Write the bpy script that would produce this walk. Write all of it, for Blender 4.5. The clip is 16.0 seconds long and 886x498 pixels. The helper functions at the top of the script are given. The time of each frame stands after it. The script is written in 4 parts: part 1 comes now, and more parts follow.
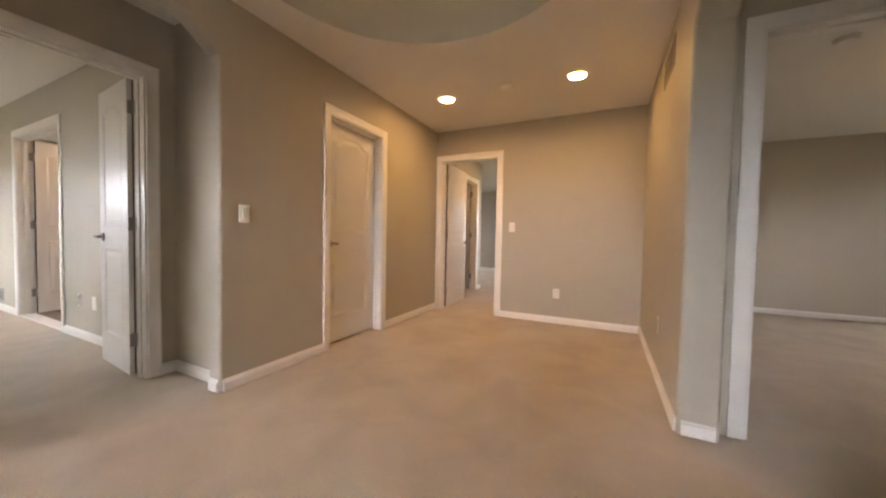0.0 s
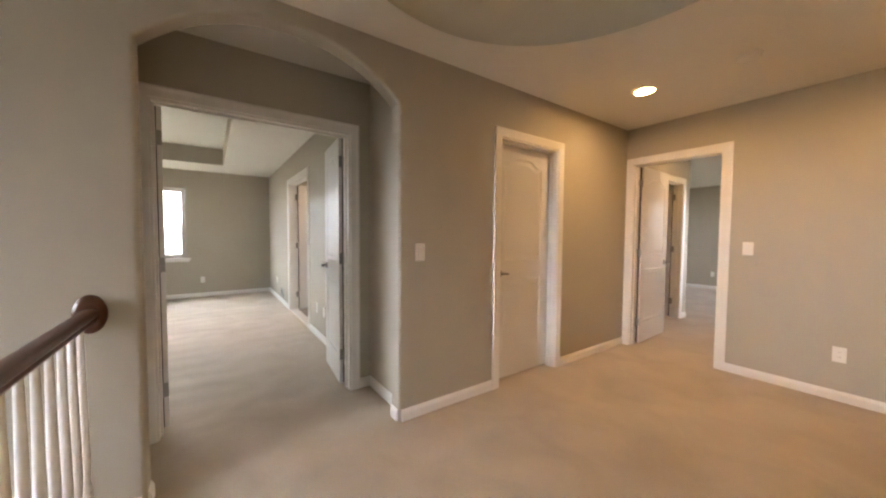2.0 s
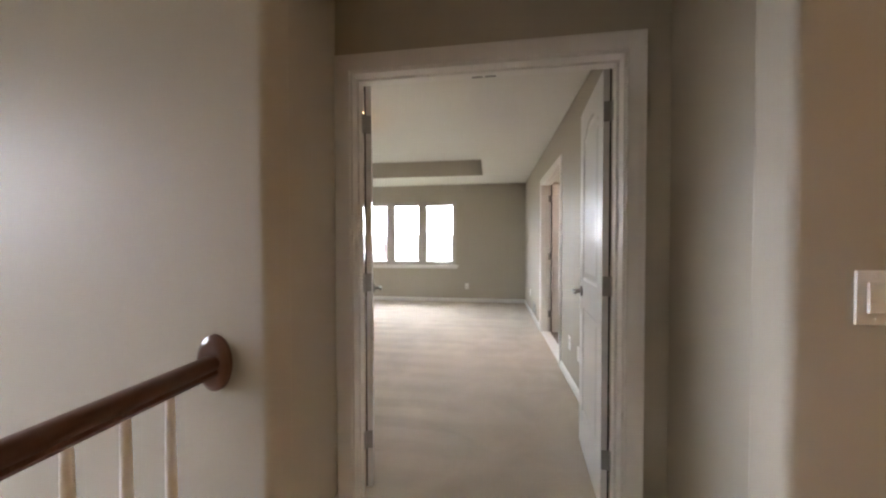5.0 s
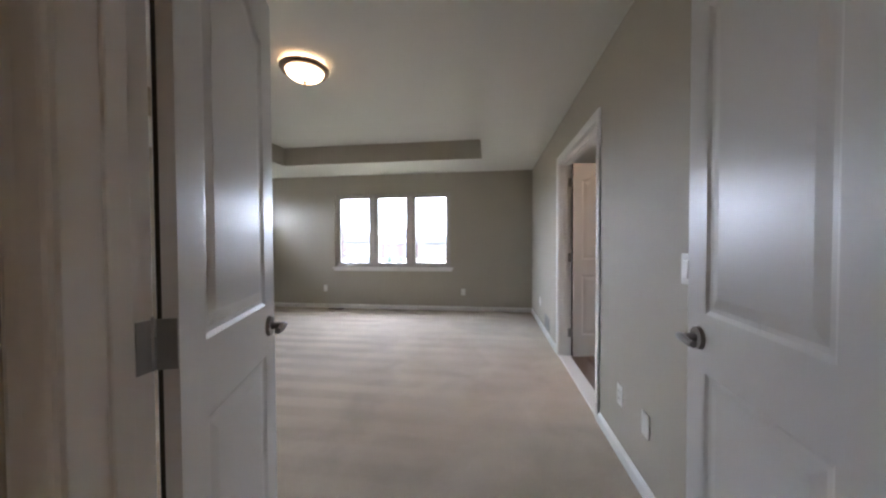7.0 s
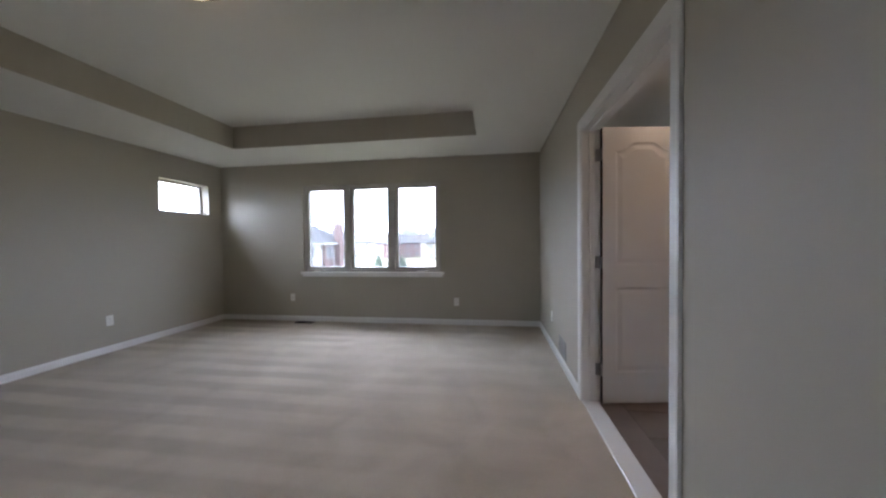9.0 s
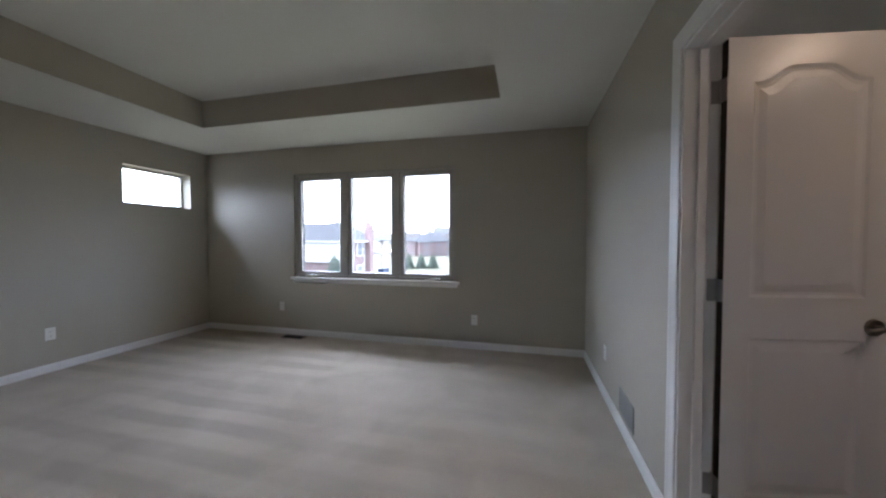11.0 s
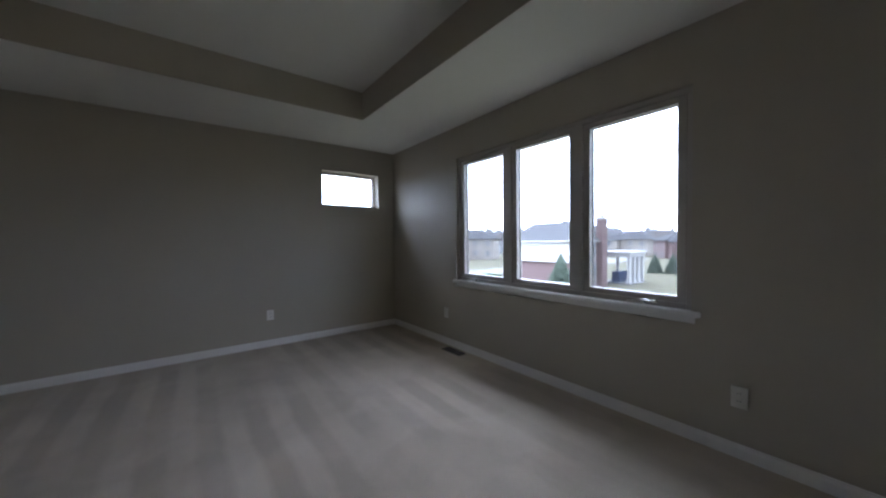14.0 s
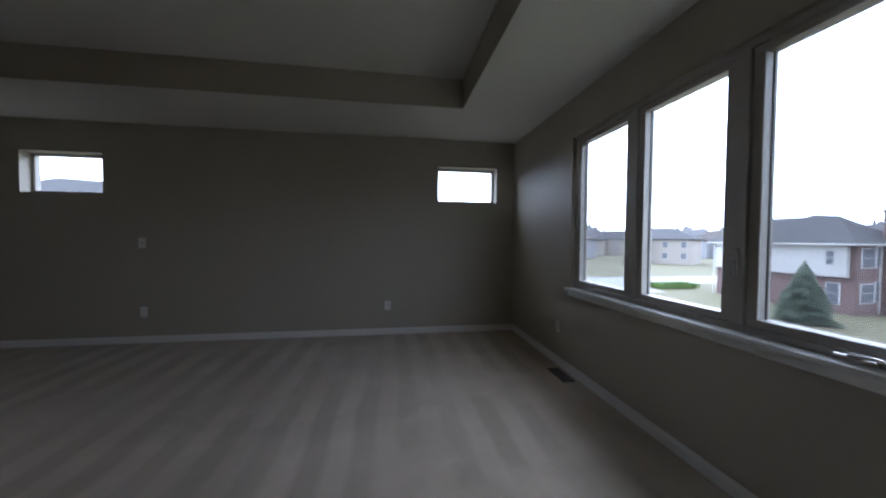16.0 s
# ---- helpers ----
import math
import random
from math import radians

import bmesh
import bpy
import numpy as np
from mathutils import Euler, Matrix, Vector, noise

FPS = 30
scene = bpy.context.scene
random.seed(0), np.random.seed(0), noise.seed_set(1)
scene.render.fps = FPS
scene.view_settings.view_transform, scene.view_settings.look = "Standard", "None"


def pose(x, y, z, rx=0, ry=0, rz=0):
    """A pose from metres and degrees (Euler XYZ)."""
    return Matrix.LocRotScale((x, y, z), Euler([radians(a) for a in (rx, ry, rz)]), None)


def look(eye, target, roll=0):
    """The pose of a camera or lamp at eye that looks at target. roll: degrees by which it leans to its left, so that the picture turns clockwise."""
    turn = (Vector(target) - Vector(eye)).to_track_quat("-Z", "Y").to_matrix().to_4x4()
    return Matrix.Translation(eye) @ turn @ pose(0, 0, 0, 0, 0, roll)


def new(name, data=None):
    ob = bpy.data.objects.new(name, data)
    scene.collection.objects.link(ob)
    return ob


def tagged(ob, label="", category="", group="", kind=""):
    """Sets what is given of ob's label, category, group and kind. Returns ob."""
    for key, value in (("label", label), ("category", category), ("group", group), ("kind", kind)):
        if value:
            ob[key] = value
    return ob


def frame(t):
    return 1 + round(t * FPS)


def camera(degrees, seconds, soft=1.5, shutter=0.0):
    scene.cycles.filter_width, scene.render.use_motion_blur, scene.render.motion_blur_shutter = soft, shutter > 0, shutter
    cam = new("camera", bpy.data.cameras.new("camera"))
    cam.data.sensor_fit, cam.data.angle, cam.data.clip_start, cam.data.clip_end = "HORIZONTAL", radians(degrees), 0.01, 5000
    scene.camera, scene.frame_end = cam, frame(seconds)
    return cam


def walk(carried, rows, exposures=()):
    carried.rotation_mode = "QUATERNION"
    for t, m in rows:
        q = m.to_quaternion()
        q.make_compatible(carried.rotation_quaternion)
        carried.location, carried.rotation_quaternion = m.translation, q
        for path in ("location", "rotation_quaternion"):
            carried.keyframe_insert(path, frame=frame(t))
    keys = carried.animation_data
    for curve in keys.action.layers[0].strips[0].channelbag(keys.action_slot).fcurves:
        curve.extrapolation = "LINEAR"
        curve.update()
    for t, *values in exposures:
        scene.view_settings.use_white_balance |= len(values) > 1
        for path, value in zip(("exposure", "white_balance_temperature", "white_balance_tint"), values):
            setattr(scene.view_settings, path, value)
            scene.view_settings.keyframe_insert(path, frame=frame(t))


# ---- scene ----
cam = camera(106.3, 16.0, soft=2.3)
PATH = [
    (0, (0.964, 0.225, 0.997), (0.086, 2.02, 0.928), 1.1),
    (0.5, (0.941, 0.292, 1.044), (-0.093, 2.003, 0.999), 0.5),
    (1, (0.895, 0.365, 1.095), (-0.36, 1.921, 1.029), 0.6),
    (1.5, (0.836, 0.395, 1.198), (-0.605, 1.779, 1.11), 0.4),
    (2, (0.762, 0.45, 1.246), (-0.875, 1.596, 1.161), 0.4),
    (2.5, (0.691, 0.554, 1.242), (-1.14, 1.356, 1.169), -0.1),
    (3, (0.563, 0.629, 1.235), (-1.374, 1.123, 1.177), 0.2),
    (3.5, (0.389, 0.666, 1.224), (-1.594, 0.922, 1.173), -0.3),
    (4, (0.171, 0.712, 1.236), (-1.827, 0.767, 1.192), -0.4),
    (4.5, (-0.079, 0.752, 1.237), (-2.074, 0.607, 1.195), -0.6),
    (5, (-0.338, 0.803, 1.247), (-2.317, 0.518, 1.207), -0.1),
    (7.5, (-1.642, 0.756, 1.223), (-3.622, 0.483, 1.179), -0.3),
    (8, (-1.869, 0.788, 1.228), (-3.847, 0.495, 1.183), -0.7),
    (8.5, (-2.167, 0.815, 1.223), (-4.146, 0.526, 1.177), -0.7),
    (11, (-3.493, 0.873, 1.256), (-5.434, 0.391, 1.2), -0.0),
    (11.5, (-3.757, 0.882, 1.235), (-5.665, 0.284, 1.195), 0.3),
    (12, (-4.003, 0.886, 1.234), (-5.852, 0.125, 1.199), 0.0),
    (12.5, (-4.28, 0.887, 1.218), (-6.006, -0.125, 1.197), 0.3),
    (13, (-4.45, 0.818, 1.198), (-6.065, -0.362, 1.157), 0.2),
    (13.5, (-4.699, 0.773, 1.207), (-6.142, -0.611, 1.163), -0.2),
    (14, (-4.905, 0.756, 1.2), (-6.117, -0.834, 1.151), -0.6),
    (14.5, (-5.127, 0.75, 1.209), (-6.103, -0.996, 1.163), 0.3),
    (15, (-5.292, 0.742, 1.176), (-6.091, -1.09, 1.124), 0.8),
    (15.5, (-5.513, 0.715, 1.19), (-6.068, -1.205, 1.114), 0.8),
    (16, (-5.676, 0.686, 1.192), (-5.98, -1.29, 1.134), 0.4),
]
EXPOSURES = [
    (0.0, 3.14, 7500, 20), (2.0, 3.23, 7150, 17), (3.5, 3.33, 7050, 17), (5.0, 2.94, 6950, 18), (7.5, 2.12, 6200, 19), (8.5, 1.79, 6150, 19), (11.0, 1.49, 5950, 18), (12.5, 0.79, 5900, 18), (14.5, 0.53, 5850, 18), (16.0, 0.09, 5850, 18),
]
walk(cam, [(t, look(eye, target, roll)) for t, eye, target, roll in PATH], EXPOSURES)

# ---- world and sun: a bright overcast sky ----
world = bpy.data.worlds.new("overcast_sky")
scene.world = world
world.use_nodes = True
wn = world.node_tree.nodes
wl = world.node_tree.links
wn.clear()
w_out = wn.new("ShaderNodeOutputWorld")
w_sky = wn.new("ShaderNodeTexSky")
w_sky.sky_type = "NISHITA"
w_sky.sun_disc = False
w_sky.sun_elevation = radians(52)
w_sky.sun_rotation = radians(169)
w_bg = wn.new("ShaderNodeBackground")
w_bg.inputs["Strength"].default_value = 0.15
wl.new(w_sky.outputs["Color"], w_bg.inputs["Color"])
w_tc = wn.new("ShaderNodeTexCoord")
w_map = wn.new("ShaderNodeMapping")
w_map.inputs["Scale"].default_value = (1.0, 1.0, 4.0)
w_noise = wn.new("ShaderNodeTexNoise")
w_noise.inputs["Scale"].default_value = 2.2
w_noise.inputs["Detail"].default_value = 6.0
w_ramp = wn.new("ShaderNodeValToRGB")
w_ramp.color_ramp.elements[0].position, w_ramp.color_ramp.elements[0].color = 0.3, (0.62, 0.74, 0.91, 1)
w_ramp.color_ramp.elements[1].position, w_ramp.color_ramp.elements[1].color = 0.62, (0.88, 0.975, 1.11, 1)
w_cloud = wn.new("ShaderNodeBackground")
w_mix = wn.new("ShaderNodeMixShader")
w_mix.inputs[0].default_value = 0.85
wl.new(w_tc.outputs["Generated"], w_map.inputs["Vector"])
wl.new(w_map.outputs[0], w_noise.inputs["Vector"])
wl.new(w_noise.outputs["Fac"], w_ramp.inputs[0])
w_sep = wn.new("ShaderNodeSeparateXYZ")
wl.new(w_tc.outputs["Generated"], w_sep.inputs[0])
w_grad = wn.new("ShaderNodeMapRange")  # an overcast sky is brightest overhead
w_grad.inputs["From Min"].default_value, w_grad.inputs["From Max"].default_value = 0.0, 1.0
w_grad.inputs["To Min"].default_value, w_grad.inputs["To Max"].default_value = 5.0, 9.6
wl.new(w_sep.outputs["Z"], w_grad.inputs["Value"])
w_side = wn.new("ShaderNodeMapRange")  # and brighter where the sun stands behind the cloud
w_side.inputs["From Min"].default_value, w_side.inputs["From Max"].default_value = 0.1, -1.0
w_side.inputs["To Min"].default_value, w_side.inputs["To Max"].default_value = 1.0, 1.75
wl.new(w_sep.outputs["Y"], w_side.inputs["Value"])
w_mul = wn.new("ShaderNodeMath")
w_mul.operation = "MULTIPLY"
wl.new(w_grad.outputs[0], w_mul.inputs[0])
wl.new(w_side.outputs[0], w_mul.inputs[1])
wl.new(w_mul.outputs[0], w_cloud.inputs["Strength"])
wl.new(w_ramp.outputs[0], w_cloud.inputs["Color"])
wl.new(w_bg.outputs[0], w_mix.inputs[1])
wl.new(w_cloud.outputs[0], w_mix.inputs[2])
wl.new(w_mix.outputs[0], w_out.inputs[0])

sun_data = bpy.data.lights.new("sun", "SUN")
sun_data.energy, sun_data.angle, sun_data.color = 0.6, radians(25), (1.0, 0.97, 0.93)
sun = new("sun", sun_data)
sun.matrix_world = look((6, -30, 40), (0, 0, 0))

CAN_POWER, BOWL_POWER, SPARE_POWER, BATH_POWER = 27.0, 1.7, 2.0, 8.0
WARM = (1.0, 0.60, 0.24)


# ---- materials ----
def mat(name, base, rough=0.6, metal=0.0, var=0.06, scale=3.0, fine=60.0, bump=0.05, dist=0.002, spec=0.5, tint=None, emit=None, power=0.0):
    """A painted or plain surface: two scales of tone, fine relief."""
    m = bpy.data.materials.new(name)
    m.use_nodes = True
    n, l = m.node_tree.nodes, m.node_tree.links
    b = n["Principled BSDF"]
    b.inputs["Roughness"].default_value = rough
    b.inputs["Metallic"].default_value = metal
    b.inputs["Specular IOR Level"].default_value = spec
    tc = n.new("ShaderNodeTexCoord")
    a = n.new("ShaderNodeTexNoise")
    a.inputs["Scale"].default_value, a.inputs["Detail"].default_value = scale, 4.0
    f = n.new("ShaderNodeTexNoise")
    f.inputs["Scale"].default_value, f.inputs["Detail"].default_value = fine, 3.0
    l.new(tc.outputs["Object"], a.inputs["Vector"])
    l.new(tc.outputs["Object"], f.inputs["Vector"])
    mx = n.new("ShaderNodeMix")
    mx.data_type = "RGBA"
    other = tint or [c * (1 - 2 * var) for c in base]
    mx.inputs[6].default_value = (*other, 1)
    mx.inputs[7].default_value = (*base, 1)
    half = n.new("ShaderNodeMath")
    half.operation = "MULTIPLY_ADD"
    half.inputs[1].default_value, half.inputs[2].default_value = 0.4, 0.0
    add = n.new("ShaderNodeMath")
    add.operation = "MULTIPLY_ADD"
    add.inputs[1].default_value = 0.8
    l.new(f.outputs["Fac"], half.inputs[0])
    l.new(a.outputs["Fac"], add.inputs[0])
    l.new(half.outputs[0], add.inputs[2])
    l.new(add.outputs[0], mx.inputs[0])
    l.new(mx.outputs[2], b.inputs["Base Color"])
    bp = n.new("ShaderNodeBump")
    bp.inputs["Strength"].default_value, bp.inputs["Distance"].default_value = bump, dist
    l.new(f.outputs["Fac"], bp.inputs["Height"])
    l.new(bp.outputs[0], b.inputs["Normal"])
    if emit:
        b.inputs["Emission Color"].default_value = (*emit, 1)
        b.inputs["Emission Strength"].default_value = power
    return m


def carpet_material(name, base, dark, stripes):
    """Cut-pile carpet with tufts, foot marks and, where vacuumed, bands of pile laid to and fro."""
    m = bpy.data.materials.new(name)
    m.use_nodes = True
    n, l = m.node_tree.nodes, m.node_tree.links
    b = n["Principled BSDF"]
    b.inputs["Roughness"].default_value = 0.95
    b.inputs["Specular IOR Level"].default_value = 0.1
    b.inputs["Sheen Weight"].default_value = 0.25
    b.inputs["Sheen Roughness"].default_value = 0.5
    tc = n.new("ShaderNodeTexCoord")
    tuft = n.new("ShaderNodeTexNoise")
    tuft.inputs["Scale"].default_value, tuft.inputs["Detail"].default_value = 160.0, 2.0
    blot = n.new("ShaderNodeTexNoise")
    blot.inputs["Scale"].default_value, blot.inputs["Detail"].default_value = 2.2, 5.0
    blot.inputs["Distortion"].default_value = 0.6
    warp = n.new("ShaderNodeTexNoise")
    warp.inputs["Scale"].default_value, warp.inputs["Detail"].default_value = 1.1, 4.0
    for node in (tuft, blot, warp):
        l.new(tc.outputs["Object"], node.inputs["Vector"])
    sep = n.new("ShaderNodeSeparateXYZ")
    l.new(tc.outputs["Object"], sep.inputs[0])
    shift = n.new("ShaderNodeMath")
    shift.operation = "MULTIPLY_ADD"
    shift.inputs[1].default_value = 0.11
    l.new(warp.outputs["Fac"], shift.inputs[0])
    l.new(sep.outputs["X"], shift.inputs[2])
    freq = n.new("ShaderNodeMath")
    freq.operation = "MULTIPLY"
    freq.inputs[1].default_value = 2 * math.pi / 0.27
    l.new(shift.outputs[0], freq.inputs[0])
    sine = n.new("ShaderNodeMath")
    sine.operation = "SINE"
    l.new(freq.outputs[0], sine.inputs[0])
    band = n.new("ShaderNodeMapRange")
    band.inputs["From Min"].default_value, band.inputs["From Max"].default_value = -0.5, 0.5
    band.inputs["To Min"].default_value, band.inputs["To Max"].default_value = 0.5 - stripes, 0.5 + stripes
    l.new(sine.outputs[0], band.inputs["Value"])
    mix1 = n.new("ShaderNodeMath")
    mix1.operation = "MULTIPLY_ADD"
    mix1.inputs[1].default_value = 0.7
    l.new(blot.outputs["Fac"], mix1.inputs[0])
    low0 = n.new("ShaderNodeMath")
    low0.operation = "SUBTRACT"
    low0.inputs[1].default_value = 0.5
    l.new(band.outputs[0], low0.inputs[0])
    patch = n.new("ShaderNodeTexNoise")
    patch.inputs["Scale"].default_value, patch.inputs["Detail"].default_value = 0.9, 3.0
    l.new(tc.outputs["Object"], patch.inputs["Vector"])
    gate = n.new("ShaderNodeMapRange")
    gate.inputs["From Min"].default_value, gate.inputs["From Max"].default_value = 0.38, 0.62
    gate.inputs["To Min"].default_value, gate.inputs["To Max"].default_value = 0.1, 2.4
    l.new(patch.outputs["Fac"], gate.inputs["Value"])
    tread = n.new("ShaderNodeMapRange")  # the bands are trodden out along the way to the bathroom
    tread.inputs["From Min"].default_value, tread.inputs["From Max"].default_value = -0.9, 0.6
    tread.inputs["To Min"].default_value, tread.inputs["To Max"].default_value = 1.0, 0.2
    l.new(sep.outputs["Y"], tread.inputs["Value"])
    trod = n.new("ShaderNodeMath")
    trod.operation = "MULTIPLY"
    l.new(low0.outputs[0], trod.inputs[0])
    l.new(tread.outputs[0], trod.inputs[1])
    low = n.new("ShaderNodeMath")
    low.operation = "MULTIPLY"
    l.new(trod.outputs[0], low.inputs[0])
    l.new(gate.outputs[0], low.inputs[1])
    l.new(low.outputs[0], mix1.inputs[2])
    mix2 = n.new("ShaderNodeMath")
    mix2.operation = "MULTIPLY_ADD"
    mix2.inputs[1].default_value = 0.5
    l.new(tuft.outputs["Fac"], mix2.inputs[0])
    l.new(mix1.outputs[0], mix2.inputs[2])
    rng = n.new("ShaderNodeMapRange")
    rng.inputs["From Min"].default_value, rng.inputs["From Max"].default_value = 0.44, 0.96
    l.new(mix2.outputs[0], rng.inputs["Value"])
    mx = n.new("ShaderNodeMix")
    mx.data_type = "RGBA"
    mx.inputs[6].default_value, mx.inputs[7].default_value = (*dark, 1), (*base, 1)
    l.new(rng.outputs[0], mx.inputs[0])
    l.new(mx.outputs[2], b.inputs["Base Color"])
    bp = n.new("ShaderNodeBump")
    bp.inputs["Strength"].default_value, bp.inputs["Distance"].default_value = 0.5, 0.006
    l.new(tuft.outputs["Fac"], bp.inputs["Height"])
    l.new(bp.outputs[0], b.inputs["Normal"])
    return m


def glass_material(name):
    m = bpy.data.materials.new(name)
    m.use_nodes = True
    n, l = m.node_tree.nodes, m.node_tree.links
    n.clear()
    out = n.new("ShaderNodeOutputMaterial")
    tr = n.new("ShaderNodeBsdfTransparent")
    tr.inputs[0].default_value = (0.93, 0.95, 0.95, 1)
    gl = n.new("ShaderNodeBsdfGlossy")
    gl.inputs["Roughness"].default_value = 0.02
    fr = n.new("ShaderNodeLayerWeight")
    fr.inputs[0].default_value = 0.3
    cube = n.new("ShaderNodeMath")
    cube.operation = "POWER"
    cube.inputs[1].default_value = 3.0
    gain = n.new("ShaderNodeMath")
    gain.operation = "MULTIPLY_ADD"
    gain.inputs[1].default_value, gain.inputs[2].default_value = 0.35, 0.03
    mx = n.new("ShaderNodeMixShader")
    l.new(fr.outputs["Facing"], cube.inputs[0])
    l.new(cube.outputs[0], gain.inputs[0])
    l.new(gain.outputs[0], mx.inputs[0])
    l.new(tr.outputs[0], mx.inputs[1])
    l.new(gl.outputs[0], mx.inputs[2])
    l.new(mx.outputs[0], out.inputs[0])
    return m


def screen_material(name):
    """Fine woven mesh: mostly open, its wires pale grey."""
    m = bpy.data.materials.new(name)
    m.use_nodes = True
    n, l = m.node_tree.nodes, m.node_tree.links
    n.clear()
    out = n.new("ShaderNodeOutputMaterial")
    tr = n.new("ShaderNodeBsdfTransparent")
    wire = n.new("ShaderNodeBsdfDiffuse")
    wire.inputs["Color"].default_value = (0.20, 0.20, 0.21, 1)
    mx = n.new("ShaderNodeMixShader")
    mx.inputs[0].default_value = 0.24
    l.new(tr.outputs[0], mx.inputs[1])
    l.new(wire.outputs[0], mx.inputs[2])
    l.new(mx.outputs[0], out.inputs[0])
    return m


def wood_material(name, light, dark):
    m = mat(name, light, rough=0.32, tint=dark, scale=6.0, fine=40.0, bump=0.08, dist=0.001)
    n, l = m.node_tree.nodes, m.node_tree.links
    mp = n.new("ShaderNodeMapping")
    mp.inputs["Scale"].default_value = (0.15, 3.0, 3.0)
    tc = [x for x in n if x.type == "TEX_COORD"][0]
    l.new(tc.outputs["Object"], mp.inputs["Vector"])
    for node in [x for x in n if x.type == "TEX_NOISE"]:
        l.new(mp.outputs[0], node.inputs["Vector"])
    return m


M_WALL = mat("greige_wall_paint", (0.452, 0.415, 0.342), rough=0.55, var=0.02, scale=1.2, fine=220, bump=0.12, dist=0.0015, spec=0.35)
M_CEIL = mat("ceiling_paint", (0.79, 0.78, 0.745), rough=0.8, var=0.02, scale=1.0, fine=180, bump=0.12, dist=0.0015, spec=0.2)
# the dome's tone lies between the wall's and the ceiling's
M_DOME = mat("dome_pale_greige", (0.60, 0.585, 0.50), rough=0.7, var=0.02, scale=1.0, fine=180, bump=0.12, dist=0.0015, spec=0.25)
M_TRIM = mat("white_trim_enamel", (0.80, 0.79, 0.77), rough=0.32, var=0.015, scale=4.0, fine=50, bump=0.03, dist=0.001)
M_DOOR = mat("white_door_enamel", (0.69, 0.68, 0.67), rough=0.3, var=0.015, scale=3.0, fine=120, bump=0.05, dist=0.001)
M_NICKEL = mat("brushed_nickel", (0.27, 0.255, 0.24), rough=0.28, metal=1.0, var=0.06, fine=90)
M_RIM = mat("bronzed_nickel", (0.30, 0.21, 0.16), rough=0.3, metal=0.9, var=0.08)
M_STEEL = mat("bright_aluminium", (0.72, 0.71, 0.69), rough=0.25, metal=1.0, var=0.04)
# near-black colour stands for the shade in the hinge gaps
M_HINGE_SHADE = mat("hinge_gap_shade", (0.035, 0.028, 0.024), rough=0.8, var=0.1)
M_HINGE = mat("satin_nickel_hinge", (0.36, 0.35, 0.34), rough=0.35, metal=1.0, var=0.08, fine=90)
M_PLATE = mat("white_plastic_plate", (0.80, 0.79, 0.75), rough=0.3, var=0.01)
M_VENT = mat("pale_enamel_vent", (0.24, 0.235, 0.22), rough=0.4)
M_SLOT = mat("dark_slot", (0.02, 0.02, 0.02), rough=0.8)
M_GAP = mat("dark_gap", (0.03, 0.028, 0.025), rough=0.9)
M_RAIL = wood_material("walnut_stained_wood", (0.155, 0.066, 0.038), (0.045, 0.018, 0.011))
M_WIN = mat("taupe_vinyl_window", (0.45, 0.42, 0.38), rough=0.4, var=0.02)
M_SEAL = mat("dark_glazing_seal", (0.09, 0.085, 0.08), rough=0.6)
M_GLASS = glass_material("window_glass")
M_SCREEN = screen_material("insect_screen")
M_CARPET = carpet_material("beige_cut_pile_carpet", (0.62, 0.53, 0.42), (0.41, 0.343, 0.262), 0.0)
M_CARPET2 = carpet_material("vacuumed_beige_carpet", (0.62, 0.53, 0.42), (0.41, 0.343, 0.262), 0.065)
M_REG = mat("dark_bronze_register", (0.045, 0.035, 0.03), rough=0.45, metal=0.6)
M_TILE = mat("brown_floor_tile", (0.20, 0.155, 0.125), rough=0.35, var=0.15, scale=6, fine=50)
M_TILE2 = mat("brown_ceramic_tile", (0.20, 0.155, 0.125), rough=0.5, var=0.15, scale=5, fine=40)
n_tile = M_TILE2.node_tree.nodes
info = n_tile.new("ShaderNodeObjectInfo")
hsv = n_tile.new("ShaderNodeHueSaturation")
vary = n_tile.new("ShaderNodeMapRange")
vary.inputs["To Min"].default_value, vary.inputs["To Max"].default_value = 0.82, 1.12
M_TILE2.node_tree.links.new(info.outputs["Random"], vary.inputs["Value"])
M_TILE2.node_tree.links.new(vary.outputs[0], hsv.inputs["Value"])
mixed = [x for x in n_tile if x.type == "MIX"][0]
M_TILE2.node_tree.links.new(mixed.outputs[2], hsv.inputs["Color"])
M_TILE2.node_tree.links.new(hsv.outputs[0], n_tile["Principled BSDF"].inputs["Base Color"])
M_CABINET = mat("espresso_cabinet", (0.05, 0.03, 0.022), rough=0.4, var=0.1)
M_TUB = mat("white_acrylic", (0.82, 0.82, 0.82), rough=0.15, var=0.01)
M_BOWL = mat("frosted_glass_bowl", (0.9, 0.86, 0.78), rough=0.5, emit=(1.0, 0.72, 0.42), power=BOWL_POWER)
M_BOWL_OFF = mat("unlit_frosted_bowl", (0.78, 0.77, 0.72), rough=0.3)
M_CAN = mat("lit_can_lens", (0.9, 0.85, 0.75), rough=0.5, emit=WARM, power=CAN_POWER)
M_BATH = mat("lit_bathroom_bowl", (0.9, 0.85, 0.75), rough=0.5, emit=(1.0, 0.72, 0.48), power=BATH_POWER)
M_SPARE = mat("lit_room_bowl", (0.9, 0.85, 0.75), rough=0.5, emit=WARM, power=SPARE_POWER)
M_BRICK = mat("red_brick", (0.150, 0.098, 0.092), rough=0.9, var=0.2, scale=1.0, fine=14, bump=0.4, dist=0.01)
M_SIDING = mat("pale_siding", (0.42, 0.41, 0.395), rough=0.7, var=0.03)
